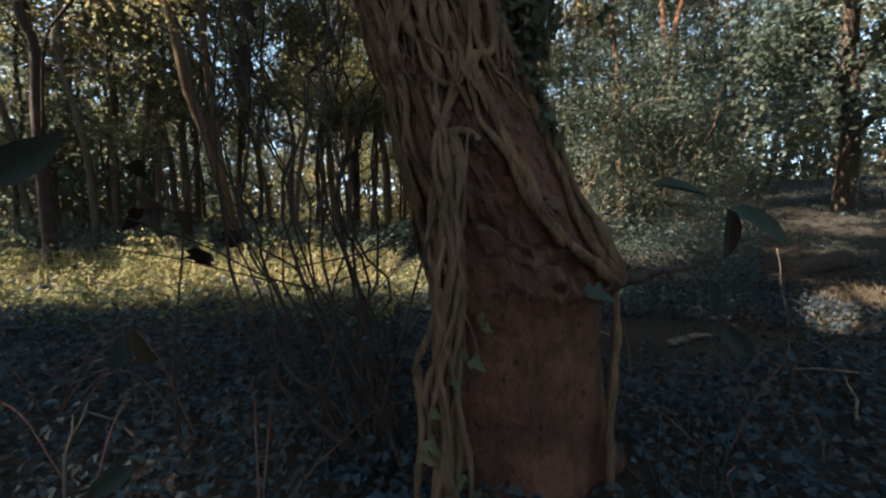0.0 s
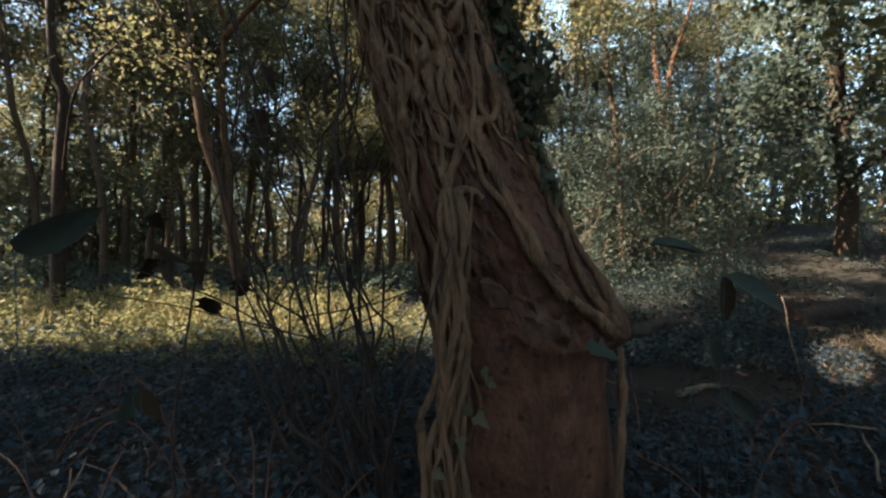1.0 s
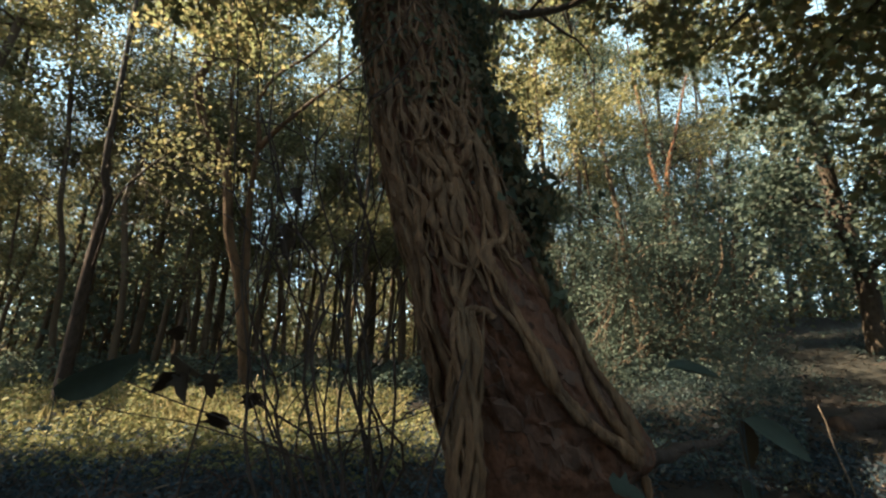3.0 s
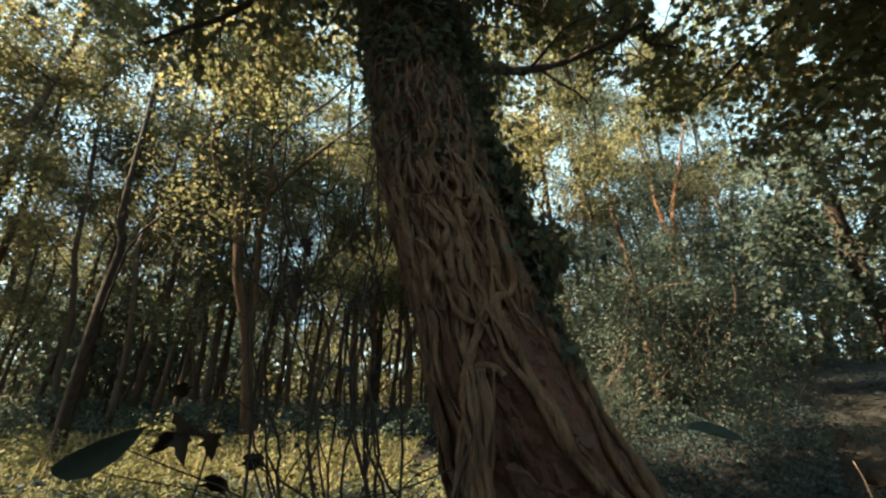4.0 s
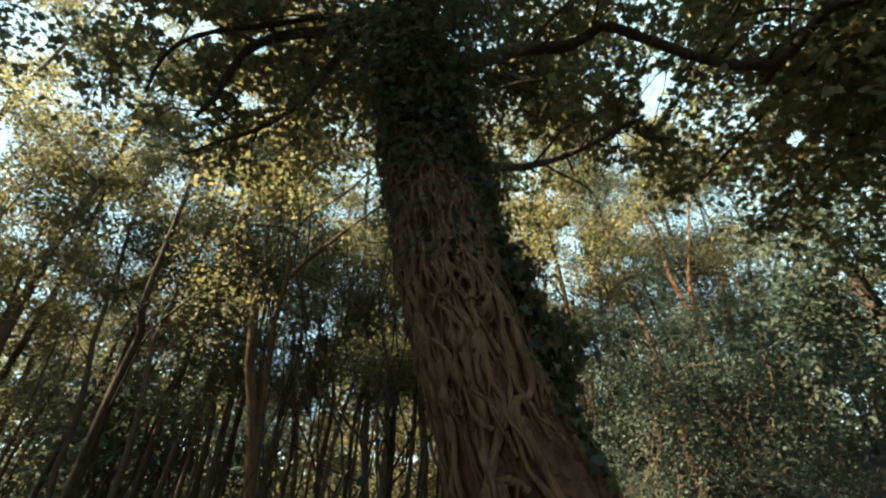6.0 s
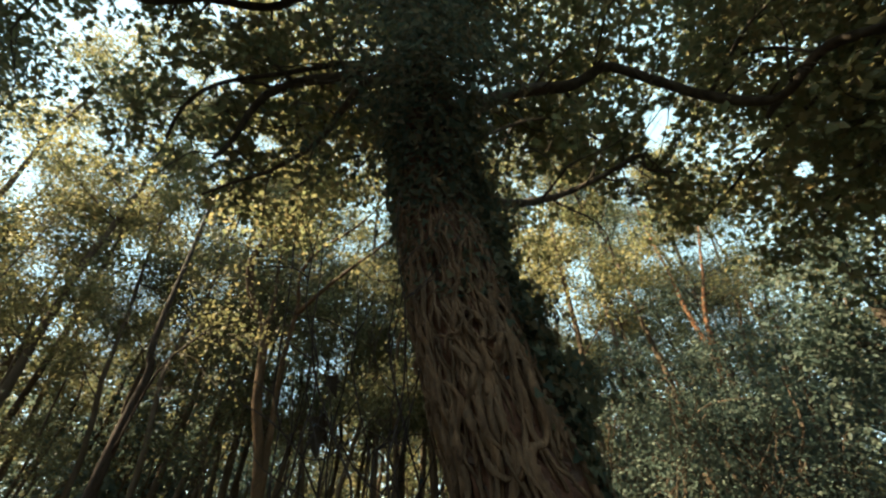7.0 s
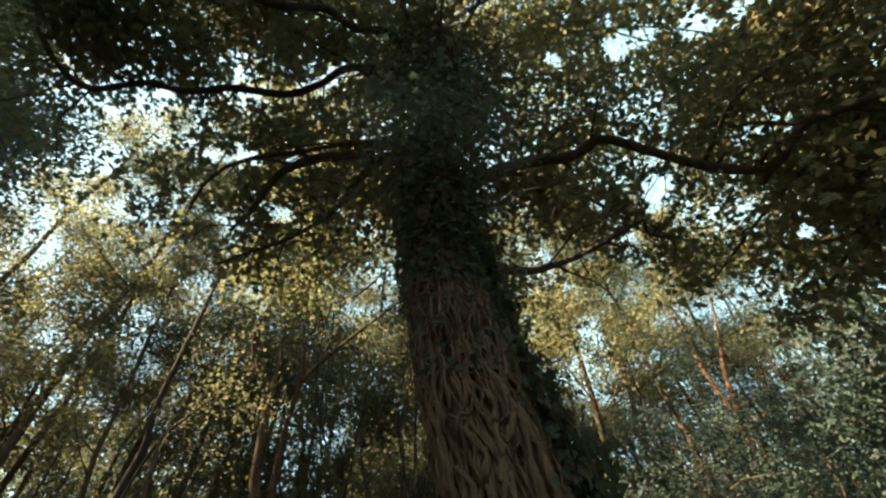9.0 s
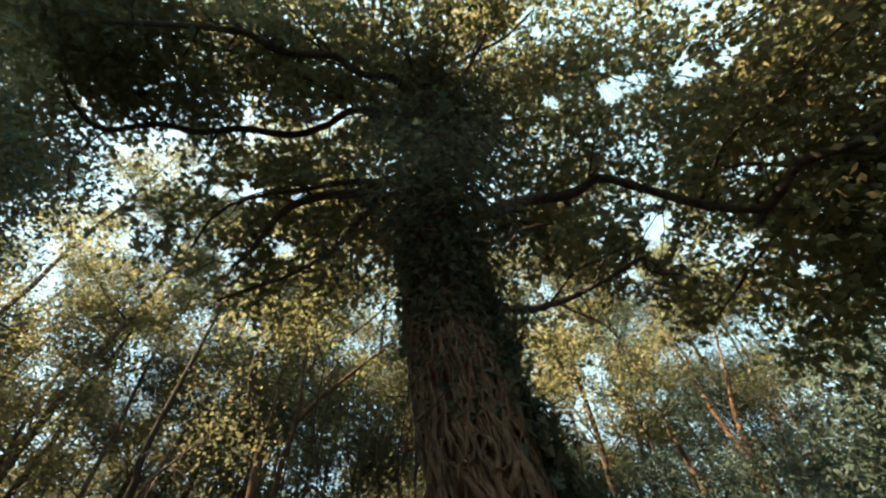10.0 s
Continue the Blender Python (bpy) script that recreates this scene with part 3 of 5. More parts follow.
# a second tree's low bough that hangs over the track side, with broad leaves
bough_tree = thing("tree", "forest tree with a broad low-hanging leafy bough", "tree", (8.6, -2.2, 0))
tl = spline([(8.6, -2.2, -0.2), (8.4, -2.1, 3.0), (8.0, -1.8, 6.0), (7.6, -1.6, 9.0), (7.4, -1.6, 12.5)], 40)
part("trunk", mesh_of("trunk", *tube(tl, np.linspace(0.3, 0.06, 40), 14, lumpy=0.03)), FOREST_BARK, bough_tree)
twig_v, twig_f, leaf_at = [], [], []
for line, r0 in (([(8.2, -1.9, 5.0), (7.2, 0.2, 6.4), (6.2, 2.0, 6.6), (5.4, 3.8, 6.2)], 0.09), ([(8.0, -1.8, 6.2), (6.8, 0.0, 8.2), (5.6, 1.4, 9.0), (4.4, 2.6, 9.2)], 0.09),
                 ([(7.8, -1.7, 7.4), (7.6, 1.0, 8.4), (7.4, 3.4, 8.2), (7.0, 5.4, 7.2)], 0.09), ([(8.3, -2.0, 4.4), (7.6, 0.6, 5.2), (6.8, 3.0, 5.0), (6.2, 5.0, 4.5)], 0.08),
                 ([(7.7, -1.6, 8.6), (6.2, -1.0, 11.0), (4.6, -0.2, 11.8), (3.4, 0.4, 11.8)], 0.08), ([(8.3, -2.0, 4.8), (9.0, 0.6, 6.0), (9.2, 3.4, 6.0), (8.8, 6.0, 5.6)], 0.08),
                 ([(8.2, -1.9, 5.2), (8.6, 1.4, 7.4), (8.2, 4.4, 8.0), (7.4, 7.0, 7.6)], 0.09), ([(7.9, -1.8, 6.8), (8.8, 1.8, 9.4), (9.0, 5.0, 10.2), (8.6, 8, 10)], 0.09),
                 ([(7.4, -1.6, 10), (7.6, 3, 12.4), (7.4, 6.5, 13), (7, 9.5, 12.6)], 0.09), ([(8.0, -1.8, 6), (8.4, 2.6, 8.6), (8.0, 6.0, 9.2), (6.6, 8.6, 8.8)], 0.09), ([(8.0, -1.8, 6), (6.6, 1.8, 7.6), (5.8, 4.6, 8.0), (5.0, 7.0, 7.6)], 0.08),
                 ([(7.6, -1.6, 9), (7.0, 1.5, 11.4), (6.6, 4.4, 12.2), (6.2, 7, 12)], 0.09),
                  ([(8.0, -1.8, 6.4), (7.6, 1.6, 7.8), (7.0, 4.2, 7.6), (6.4, 6.6, 6.6)], 0.07),
                 ([(7.8, -1.7, 7.6), (6.6, 1.2, 9.4), (5.6, 3.4, 9.8), (4.8, 5.4, 9.4)], 0.07), ([(7.7, -1.6, 8.4), (7.4, 2.0, 9.6), (7.2, 4.6, 9.6), (6.8, 7.0, 8.8)], 0.07)):
    sl = spline(line, 30)
    part("limb", mesh_of("limb", *tube(sl, np.linspace(r0, 0.02, 30), 8, lumpy=0.04)), LIMB, bough_tree, "dark sloping limb")
    side_branches(sl, 0.025, 24, 1.9, twig_v, twig_f, leaf_at, leaves=28, spread=0.32)
part("twig_mass", mesh_of("twig_mass", twig_v, twig_f), LIMB, bough_tree, "thin dark twigs", kind="stuff")
part("crown", crown_leaves(leaf_at, 0.1, 0.18, MAPLE), CROWN, bough_tree, "broad brown-green lobed leaves", kind="stuff")

# ---------- the climbing ivy ----------
rng = np.random.default_rng(55)
ivy = thing("climbing_ivy", "mass of twisted tan ivy stems and dark leaves on the trunk", "climbing plant", (0.05, 1.7, 0))


def vine(line, r0, r1, sides=8, label=""):
    n = max(10, 6 * len(line))
    sl = spline(line, n)
    f = np.linspace(0, 1, n)
    radii = (r0 + (r1 - r0) * f) * np.minimum(1, 0.35 + f / 0.12) * (1 + 0.2 * np.sin(f * rng.uniform(9, 25) + rng.uniform(0, 6)) + 0.06 * rng.normal(size=n))
    return part("ivy_stem", mesh_of("ivy_stem", *tube(sl, radii, sides, lumpy=0.1)), VINE, ivy, label)


def face_vine(points, r0, r1, lift):
    return vine([front(x, z, lift) for x, z in points], r0, r1, 9)


face_vine([(0.20, 2.90), (0.18, 2.70), (0.220, 2.520), (0.240, 2.390), (0.210, 2.310), (0.150, 2.290), (0.130, 2.220), (0.180, 2.120), (0.240, 1.990), (0.300, 1.850), (0.380, 1.730), (0.430, 1.600), (0.540, 1.490), (0.630, 1.400), (0.740, 1.330), (0.84, 1.24)], 0.022, 0.031, 0.035)
face_vine([(0.22, 3.0), (0.28, 2.66), (0.330, 2.440), (0.390, 2.250), (0.450, 2.070), (0.530, 1.900), (0.590, 1.740), (0.640, 1.580), (0.740, 1.420), (0.86, 1.28)], 0.019, 0.026, 0.03)
face_vine([(0.10, 2.25), (0.140, 2.080), (0.170, 1.980), (0.250, 1.880), (0.310, 1.780), (0.370, 1.660), (0.46, 1.54), (0.56, 1.43)], 0.013, 0.019, 0.04)
face_vine([(-0.06, 1.86), (-0.02, 1.900), (0.0, 1.93), (0.05, 1.94), (0.12, 1.93), (0.15, 1.90)], 0.024, 0.02, 0.05)
face_vine([(-0.02, 1.90), (0.01, 2.02), (0.06, 2.12), (0.11, 2.23), (0.12, 2.35), (0.12, 2.49), (0.10, 2.8), (0.03, 3.1)], 0.016, 0.012, 0.035)
face_vine([(-0.12, 2.36), (-0.07, 2.22), (0.0, 2.16), (0.06, 2.18), (0.08, 2.28), (0.02, 2.4), (0.0, 2.6)], 0.017, 0.014, 0.04)
vine([(0.955, 2.12, 1.16), (0.965, 2.08, 0.98), (0.955, 2.06, 0.82), (0.94, 2.05, 0.56), (0.94, 2.05, 0.23), (0.96, 2.05, -0.05)], 0.022, 0.03)
vine([(-0.02, 1.66, 1.34), (-0.05, 1.63, 1.24), (-0.03, 1.62, 1.16), (-0.07, 1.60, 1.04), (-0.115, 1.60, 0.94), (-0.11, 1.64, 0.85), (-0.09, 1.66, 0.6), (-0.12, 1.66, 0.3), (-0.1, 1.7, -0.02)], 0.016, 0.022)
face_vine([(0.28, 2.95), (0.36, 2.68), (0.44, 2.4), (0.51, 2.15), (0.61, 1.92), (0.68, 1.7), (0.80, 1.5), (0.88, 1.3)], 0.02, 0.028, 0.03)
# the hanging bundle
for n in range(17):
    a, w, beat = rng.uniform(-0.07, 0.07), rng.uniform(0, 6), rng.uniform(4, 9)
    z0 = 1.93 if n < 13 else rng.uniform(2.1, 2.6)
    line = []
    for z in np.linspace(z0, -0.02, 13):
        x = 0.02 + a * (0.75 + 0.25 * math.sin(3 * z + w)) + 0.04 * math.sin(beat * z + w) + 0.006 * rng.normal()
        y = 1.66 + 0.05 * math.cos(4 * z + w) * (1 - abs(a) / 0.12) - 0.03 + (0.06 if z > 1.8 else 0)
        if z > 1.95:
            x, y, _ = front(x, z, 0.03)
        line.append((x, y, z))
    vine(line, rng.uniform(0.009, 0.019), rng.uniform(0.009, 0.02), 8)
# stems all over the trunk, in two layers: thick and gnarled low down, finer and wavier above
def climbing(th, z0, z1, r, lift, sway):
    k = max(6, int((z1 - z0) / 0.085))
    w1, w2, b1, b2 = rng.uniform(0, 6.3), rng.uniform(0, 6.3), rng.uniform(7, 11), rng.uniform(15, 24)
    drift = rng.normal() * 0.05
    jit = np.cumsum(rng.normal(size=k + 1)) * 0.012
    jit -= np.linspace(0, jit[-1], k + 1)
    line = []
    for i, z in enumerate(np.linspace(z0, z1, k + 1)):
        a = th + drift * (z - z0) + sway * (math.sin(b1 * z + w1) + 0.45 * math.sin(b2 * z + w2)) + jit[i]
        line.append(on_trunk(a, z, lift + 0.009 * math.sin(8 * z + w2)))
    vine(line, r * 1.15, r * 0.8, 8)


for n in range(64):
    th = -2.0 + 3.75 * ((n * 0.618) % 1.0)
    low = rng.uniform(-0.05, 1.5) if th < -0.45 else rng.uniform(1.95, 2.2) if th < 0.05 else rng.uniform(2.1, 2.6)
    if n % 4 == 0:
        low = max(low, rng.uniform(2.2, 3.1))
    top = n % 5 in (0, 2)
    r = rng.choice([0.006, 0.009, 0.0125, 0.017], p=[0.16, 0.34, 0.34, 0.16])
    climbing(th, low, min(rng.uniform(4.3, 5.2), low + rng.uniform(1.7, 4.2)), r, rng.uniform(0.036, 0.052) if top else rng.uniform(0.012, 0.028), rng.uniform(0.035, 0.07))
for n in range(24):
    climbing(rng.uniform(1.75, 4.2), rng.uniform(0.2, 2.4), rng.uniform(3.6, 5.0), rng.uniform(0.008, 0.015), 0.02, 0.04)
# stout ones over the lower half of the face
for n in range(13):
    z0 = rng.uniform(1.98, 2.5)
    climbing(rng.uniform(-1.2, 0.75), z0, z0 + rng.uniform(0.6, 1.3), rng.uniform(0.015, 0.023), rng.uniform(0.024, 0.044), rng.uniform(0.035, 0.065))
# gnarled ones that bend to and fro
for th, z0, high in ((-0.62, 2.1, 0.55), (-0.3, 2.35, 0.5), (0.08, 2.55, 0.6), (-0.85, 2.5, 0.6), (0.35, 2.75, 0.5), (-0.1, 2.95, 0.5)):
    climbing(th, z0, z0 + high, rng.uniform(0.017, 0.023), 0.045, rng.uniform(0.1, 0.14))
# short ties that fork off one stem and join the next
for n in range(64):
    z, th, dz = rng.uniform(2.05, 4.4), rng.uniform(-1.55, 1.3), rng.uniform(0.16, 0.5)
    dth, lift = rng.choice((-1, 1)) * rng.uniform(0.1, 0.3), rng.uniform(0.028, 0.052)
    vine([on_trunk(th + dth * (3 * f * f - 2 * f**3) + 0.02 * math.sin(11 * f + n), z + dz * f, lift + 0.012 * math.sin(3.1 * f)) for f in np.linspace(0, 1, 7)], rng.uniform(0.006, 0.012), rng.uniform(0.005, 0.009), 7)
# a few that cross
for n in range(9):
    z, th = rng.uniform(2.6, 4.4), rng.uniform(-1.2, 0.6)
    dth, dz = rng.uniform(0.5, 1.0), rng.uniform(0.05, 0.45)
    vine([on_trunk(th + dth * f, z + dz * f + 0.04 * math.sin(9 * f + n), 0.05 + 0.02 * math.sin(3.1 * f)) for f in np.linspace(0, 1, 7)], 0.009, 0.007, 6)

# ivy leaves: the sleeve round the upper trunk, the fringe on its right side, a few low down
at, nrm = [], []
for n in range(27000):
    z = 4.15 + 9.4 * rng.random() ** 0.95
    th = rng.uniform(-math.pi, math.pi)
    wide = np.interp(z, (4.15, 4.8, 5.6, 7.0, 10.0, 13.5), (0.05, 0.12, 0.28, 0.55, 0.6, 0.4))
    out = 0.05 + wide * abs(rng.normal()) * (0.75 + 0.6 * noise.noise(Vector((math.sin(th) * 1.5, math.cos(th) * 1.5, z * 0.9))))
    if z < 4.9 and rng.random() < 0.5:
        continue
    cx, cy, r = trunk_at(z)
    at.append((cx + (r + out) * math.sin(th), cy - (r + out) * math.cos(th), z))
    nrm.append((math.sin(th), -math.cos(th), 0.6))
# bushy shoots that stand out from it
for n in range(50):
    z, th, out = rng.uniform(5.2, 12.5), rng.uniform(-math.pi, math.pi), rng.uniform(0.5, 1.15)
    cx, cy, r = trunk_at(z)
    for p in np.array((cx + (r + out) * math.sin(th), cy - (r + out) * math.cos(th), z)) + rng.normal(size=(120, 3)) * (0.24, 0.24, 0.3):
        at.append(tuple(p)), nrm.append((math.sin(th), -math.cos(th), 0.6))
fringe = len(at)
for n in range(7600):
    z = rng.uniform(1.95, 4.9)
    th = 1.62 + 0.3 * rng.normal() + 0.1 * (z - 3)
    out = 0.04 + (0.04 + 0.14 * min(1, (z - 1.9) / 1.1)) * abs(rng.normal()) * (0.65 + 0.9 * noise.noise(Vector((th, z * 3, 2.0))))
    cx, cy, r = trunk_at(z)
    at.append((cx + (r + out) * math.sin(th), cy - (r + out) * math.cos(th), z))
    nrm.append((math.sin(th), -math.cos(th), 0.4))
for n in range(420):
    z = rng.uniform(3.2, 4.7)
    th = rng.uniform(-1.6, 1.2)
    at.append(on_trunk(th, z, 0.05)), nrm.append((math.sin(th), -math.cos(th), 0.4))
at, nrm = np.array(at), np.array(nrm)
size = np.r_[rng.uniform(0.045, 0.1, fringe), rng.uniform(0.035, 0.075, len(at) - fringe)]
open_way = out_of_shafts(at)
at, nrm, size = at[open_way], nrm[open_way], size[open_way]
nrm = nrm + 0.55 * rng.normal(size=(len(nrm), 3))
part("ivy_foliage", leaf_mesh("ivy_foliage", at, size, nrm, rng.normal(size=(len(at), 3)) - (0, 0, 1.0), IVY_SHAPE), IVY, ivy, "dark glossy ivy leaves", kind="stuff")
for x, y, z, sz in ((0.10, 1.62, 0.98, 0.07), (0.13, 1.66, 0.93, 0.08), (0.06, 1.60, 0.86, 0.06), (-0.06, 1.55, 0.62, 0.09), (-0.09, 1.56, 0.55, 0.08), (0.08, 1.60, 0.42, 0.08),
                    (0.0, 1.54, 0.35, 0.07), (0.16, 1.7, 1.12, 0.08), (0.19, 1.72, 1.06, 0.06), (0.16, 1.74, 0.24, 0.07), (0.05, 1.56, 0.2, 0.08), (-0.05, 1.55, 0.74, 0.06),
                    (0.19, 1.8, 0.15, 0.08), (-0.12, 1.58, 0.3, 0.08), (0.13, 1.66, 0.5, 0.06)):
    part("ivy_leaf", leaf_mesh("ivy_leaf", [(x, y, z)], [sz], np.array([(rng.normal() * 0.5, -1, 0.5)]), np.array([(rng.normal(), 0, -0.8)]), IVY_SHAPE), IVY, ivy)

# ---------- the shrub beside the great tree ----------
rng = np.random.default_rng(66)
def crooked(a, b, bow, n=9, jitter=0.03):
    a, b = np.array(a, float), np.array(b, float)
    f = np.linspace(0, 1, n)[:, None]
    line = a + (b - a) * f + np.array(bow) * np.sin(np.pi * f) + rng.normal(size=(n, 3)) * jitter * np.sin(np.pi * f)
    return spline(line, 2 * n)


shrub = thing("shrub", "dark leggy shrub of thin bare upright stems", "shrub", (-0.4, 2.35, 0))
for n in range(17):
    base = (-0.42 + 0.14 * rng.normal(), 2.3 + 0.14 * rng.normal(), -0.03)
    tip = (-1.5 + 1.35 * (n % 15) / 14 + 0.08 * rng.normal(), 2.3 + 0.3 * rng.normal(), rng.uniform(2.2, 4.4))
    if tip[0] > -0.6:
        tip = (tip[0] - 0.15, tip[1] + 0.2, tip[2])
    r = rng.uniform(0.008, 0.017)
    line = crooked(base, tip, (-0.12 * rng.random() - 0.1 * (tip[0] < -0.9), 0, -0.1), 10, 0.085)
    stem = part("stem", mesh_of("stem", *tube(line, np.linspace(r, 0.0035, len(line)), 6, lumpy=0.08)), STEM, shrub)
    tw_v, tw_f = [], []
    for _ in range(4):
        k = rng.integers(7, len(line) - 2)
        d = np.array((rng.normal() * 0.4, rng.normal() * 0.25, rng.uniform(0.15, 0.7)))
        tube(crooked(line[k], line[k] + d, rng.normal(size=3) * 0.04, 5, 0.02), np.linspace(0.0055, 0.0025, 10), 5, tw_v, tw_f)
    part("twig_mass", mesh_of("twig_mass", tw_v, tw_f), STEM, stem, kind="stuff")
# one arching stem that reaches far out
for tip, bow in (((-1.30, 2.05, 2.5), (-0.15, -0.1, -0.35)), ((-1.15, 2.0, 1.55), (0.05, 0, -0.2)), ((0.02, 1.5, 1.72), (-0.1, 0, -0.25))):
    line = crooked((-0.38, 2.2, 0.02), tip, bow, 9, 0.03)
    part("stem", mesh_of("stem", *tube(line, np.linspace(0.018, 0.004, len(line)), 6, lumpy=0.06)), STEM, shrub)
at = np.array((-0.7, 2.3, 1.2)) + rng.normal(size=(70, 3)) * (0.4, 0.25, 0.8)
nrm, along = loose(len(at), 0.3)
part("leaves", leaf_mesh("leaves", at, rng.uniform(0.03, 0.06, len(at)), nrm, along, OVAL), COVER, shrub, "few small leaves left on the stems", kind="stuff")


# a thin sapling with withered leaves that hang from it
def hanging_leaf(owner, at, size, mat, normal, along, shape=MAPLE, curl=0.5):
    ob = part("leaf", leaf_mesh("leaf", [at], [size], np.array([normal], float), np.array([along], float), shape, fold=0.45, curl=curl), mat, owner)
    return ob


sapling = thing("sapling", "thin dark sapling with withered curled brown leaves", "sapling", (-1.62, 2.25, 0))
main = spline([(-1.62, 2.25, -0.03), (-1.6, 2.2, 0.6), (-1.52, 2.2, 1.2), (-1.45, 2.3, 1.9), (-1.3, 2.55, 2.5), (-1.24, 2.6, 3.1)], 26)
part("stem", mesh_of("stem", *tube(main, np.linspace(0.009, 0.003, 26), 6)), STEM, sapling)
for (x, y, z), size in (((-1.59, 2.05, 1.69), 0.16), ((-1.61, 2.04, 1.60), 0.14), ((-1.55, 2.09, 1.60), 0.14), ((-1.44, 2.17, 1.58), 0.12), ((-1.38, 2.21, 1.36), 0.17),
                        ((-1.24, 2.27, 1.47), 0.13), ((-1.30, 2.59, 2.62), 0.16), ((-1.28, 2.58, 2.50), 0.13), ((-1.25, 2.62, 2.92), 0.13), ((-1.62, 2.04, 1.84), 0.10)):
    k = int(np.argmin(np.abs(main[:, 2] - z - 0.05)))
    part("twig", mesh_of("twig", *tube(spline([main[k], (main[k] + (x, y, z + 0.05)) / 2 + (0, 0, 0.03), (x, y, z)], 6), np.linspace(0.003, 0.0015, 6), 5)), STEM, sapling)
    hanging_leaf(sapling, (x, y, z), size * 1.05, DEAD_LEAF, (rng.normal(), -1, rng.normal() * 0.6), (rng.normal() * 0.5, 0.2, -1), MAPLE, 0.7)


def leafy_sprig(base, leaves, label):
    """A thin seedling; each leaf: its foot, length, normal, way, shape."""
    sprig = thing("sprig", label, "seedling", base)
    for foot, size, normal, way, shape, *tint in leaves:
        line = crooked(base, foot, (0.05 * rng.normal(), 0.05 * rng.normal(), 0), 6, 0.012)
        part("stem", mesh_of("stem", *tube(line, np.linspace(0.0024, 0.001, len(line)), 5)), COVER, sprig)
        hanging_leaf(sprig, foot, size, tint[0] if tint else BIG_LEAF, normal, way, shape, 0.2)
    return sprig


BROAD = [(0.0, 0.0), (0.12, 0.12), (0.18, 0.36), (0.16, 0.66), (0.08, 0.88), (0.0, 1.0)]
leafy_sprig((-0.98, 1.0, 0), [((-0.99, 0.82, 1.655), 0.21, (0.2, -0.75, -0.6), (0.9, 0, 0.42), BROAD)], "slender seedling with one long dark green leaf")
leafy_sprig((-1.05, 1.2, 0), [((-0.98, 1.14, 1.22), 0.13, (0.8, -0.5, -0.2), (-0.25, 0, -1), BROAD), ((-0.96, 1.15, 1.23), 0.14, (0.3, -0.9, -0.1), (0.3, 0, -1), BROAD, YELLOWED), ((-0.82, 0.95, 0.93), 0.16, (0.2, -0.9, -0.1), (-0.8, 0, -0.6), BROAD)], "slender seedling with folded drooping leaves")
leafy_sprig((1.0, 1.35, 0), [((0.76, 1.02, 1.60), 0.19, (0.1, -0.8, 0.5), (0.8, 0, -0.5), BROAD), ((0.79, 1.06, 1.27), 0.15, (-0.2, -0.97, -0.15), (0.75, 0, -0.7), BROAD), ((0.75, 1.02, 1.60), 0.16, (0.2, -0.9, -0.1), (0.35, 0, -0.9), BROAD, YELLOWED)], "slender seedling with broad yellowing leaves")
leafy_sprig((1.15, 1.8, 0), [((0.88, 1.63, 1.70), 0.24, (0.0, -0.5, 0.85), (1, -0.1, 0.02), BROAD), ((0.98, 1.4, 1.34), 0.17, (0.2, -0.95, -0.1), (0.5, 0, -0.9), BROAD), ((0.58, 1.53, 1.25), 0.14, (0.1, -0.4, 0.9), (1, 0, -0.1), MAPLE)], "slender seedling with broad green leaves beside the trunk")


# ---------- named trees of the wood ----------
rng = np.random.default_rng(77)
def stem_tree(label, stems, mat, foliage, leaf_mat, seed_leaves=44, length=1.9, start=0.45, size=(0.06, 0.12)):
    """A tree from stem lines of (points, first radius, last radius)."""
    base = stems[0][0][0]
    tree = thing("tree", label, "tree", (base[0], base[1], ground_height(base[0], base[1])), group="trees of the wood")
    tv, tf, la = [], [], []
    for n, (line, r0, r1) in enumerate(stems):
        sl = spline(line, 7 * len(line))
        part("trunk" if n == 0 else "limb", mesh_of("stem", *tube(sl, np.linspace(r0, r1, len(sl)), 12, lumpy=0.04)), mat, tree)
        if foliage:
            side_branches(sl, r1 * 0.5 + 0.01, foliage, length, tv, tf, la, start if n == 0 else 0.2, leaves=seed_leaves, spread=0.35)
    if la:
        part("twig_mass", mesh_of("twig_mass", tv, tf), LIMB, tree, kind="stuff")
        part("crown", crown_leaves(la, *size, OVAL, share=0.8), leaf_mat, tree, kind="stuff")
    return tree


stem_tree("slender twin-stemmed tree with crooked sunlit stems", [
    ([(-6.30, 11.82, -0.2), (-6.6, 11.65, 2.2), (-6.89, 11.49, 3.73), (-7.21, 11.30, 4.95), (-7.41, 11.17, 6.57), (-7.61, 11.04, 7.46), (-8.00, 10.51, 8.30), (-8.08, 10.07, 9.32), (-7.86, 9.99, 10.02), (-7.3, 10.0, 12.0), (-7.0, 10.2, 15.0)], 0.165, 0.1),
    ([(-6.5, 11.72, 1.6), (-6.68, 11.61, 3.94), (-6.82, 11.53, 6.34), (-6.63, 11.29, 8.18), (-6.69, 11.03, 9.21), (-6.16, 10.88, 10.21), (-4.84, 10.86, 11.22), (-3.6, 10.8, 12.6)], 0.11, 0.03),
    ([(-6.61, 11.31, 7.89), (-5.97, 11.20, 8.52), (-4.96, 11.25, 9.56), (-3.88, 11.23, 10.47), (-2.8, 11.2, 11.4)], 0.1, 0.02),
    ([(-7.47, 11.13, 7.31), (-7.45, 11.02, 8.61), (-7.48, 10.76, 9.84), (-7.2, 10.6, 11.6)], 0.08, 0.02)], WARM_BARK, 7, WOODS, 40, 2.0, 0.7)
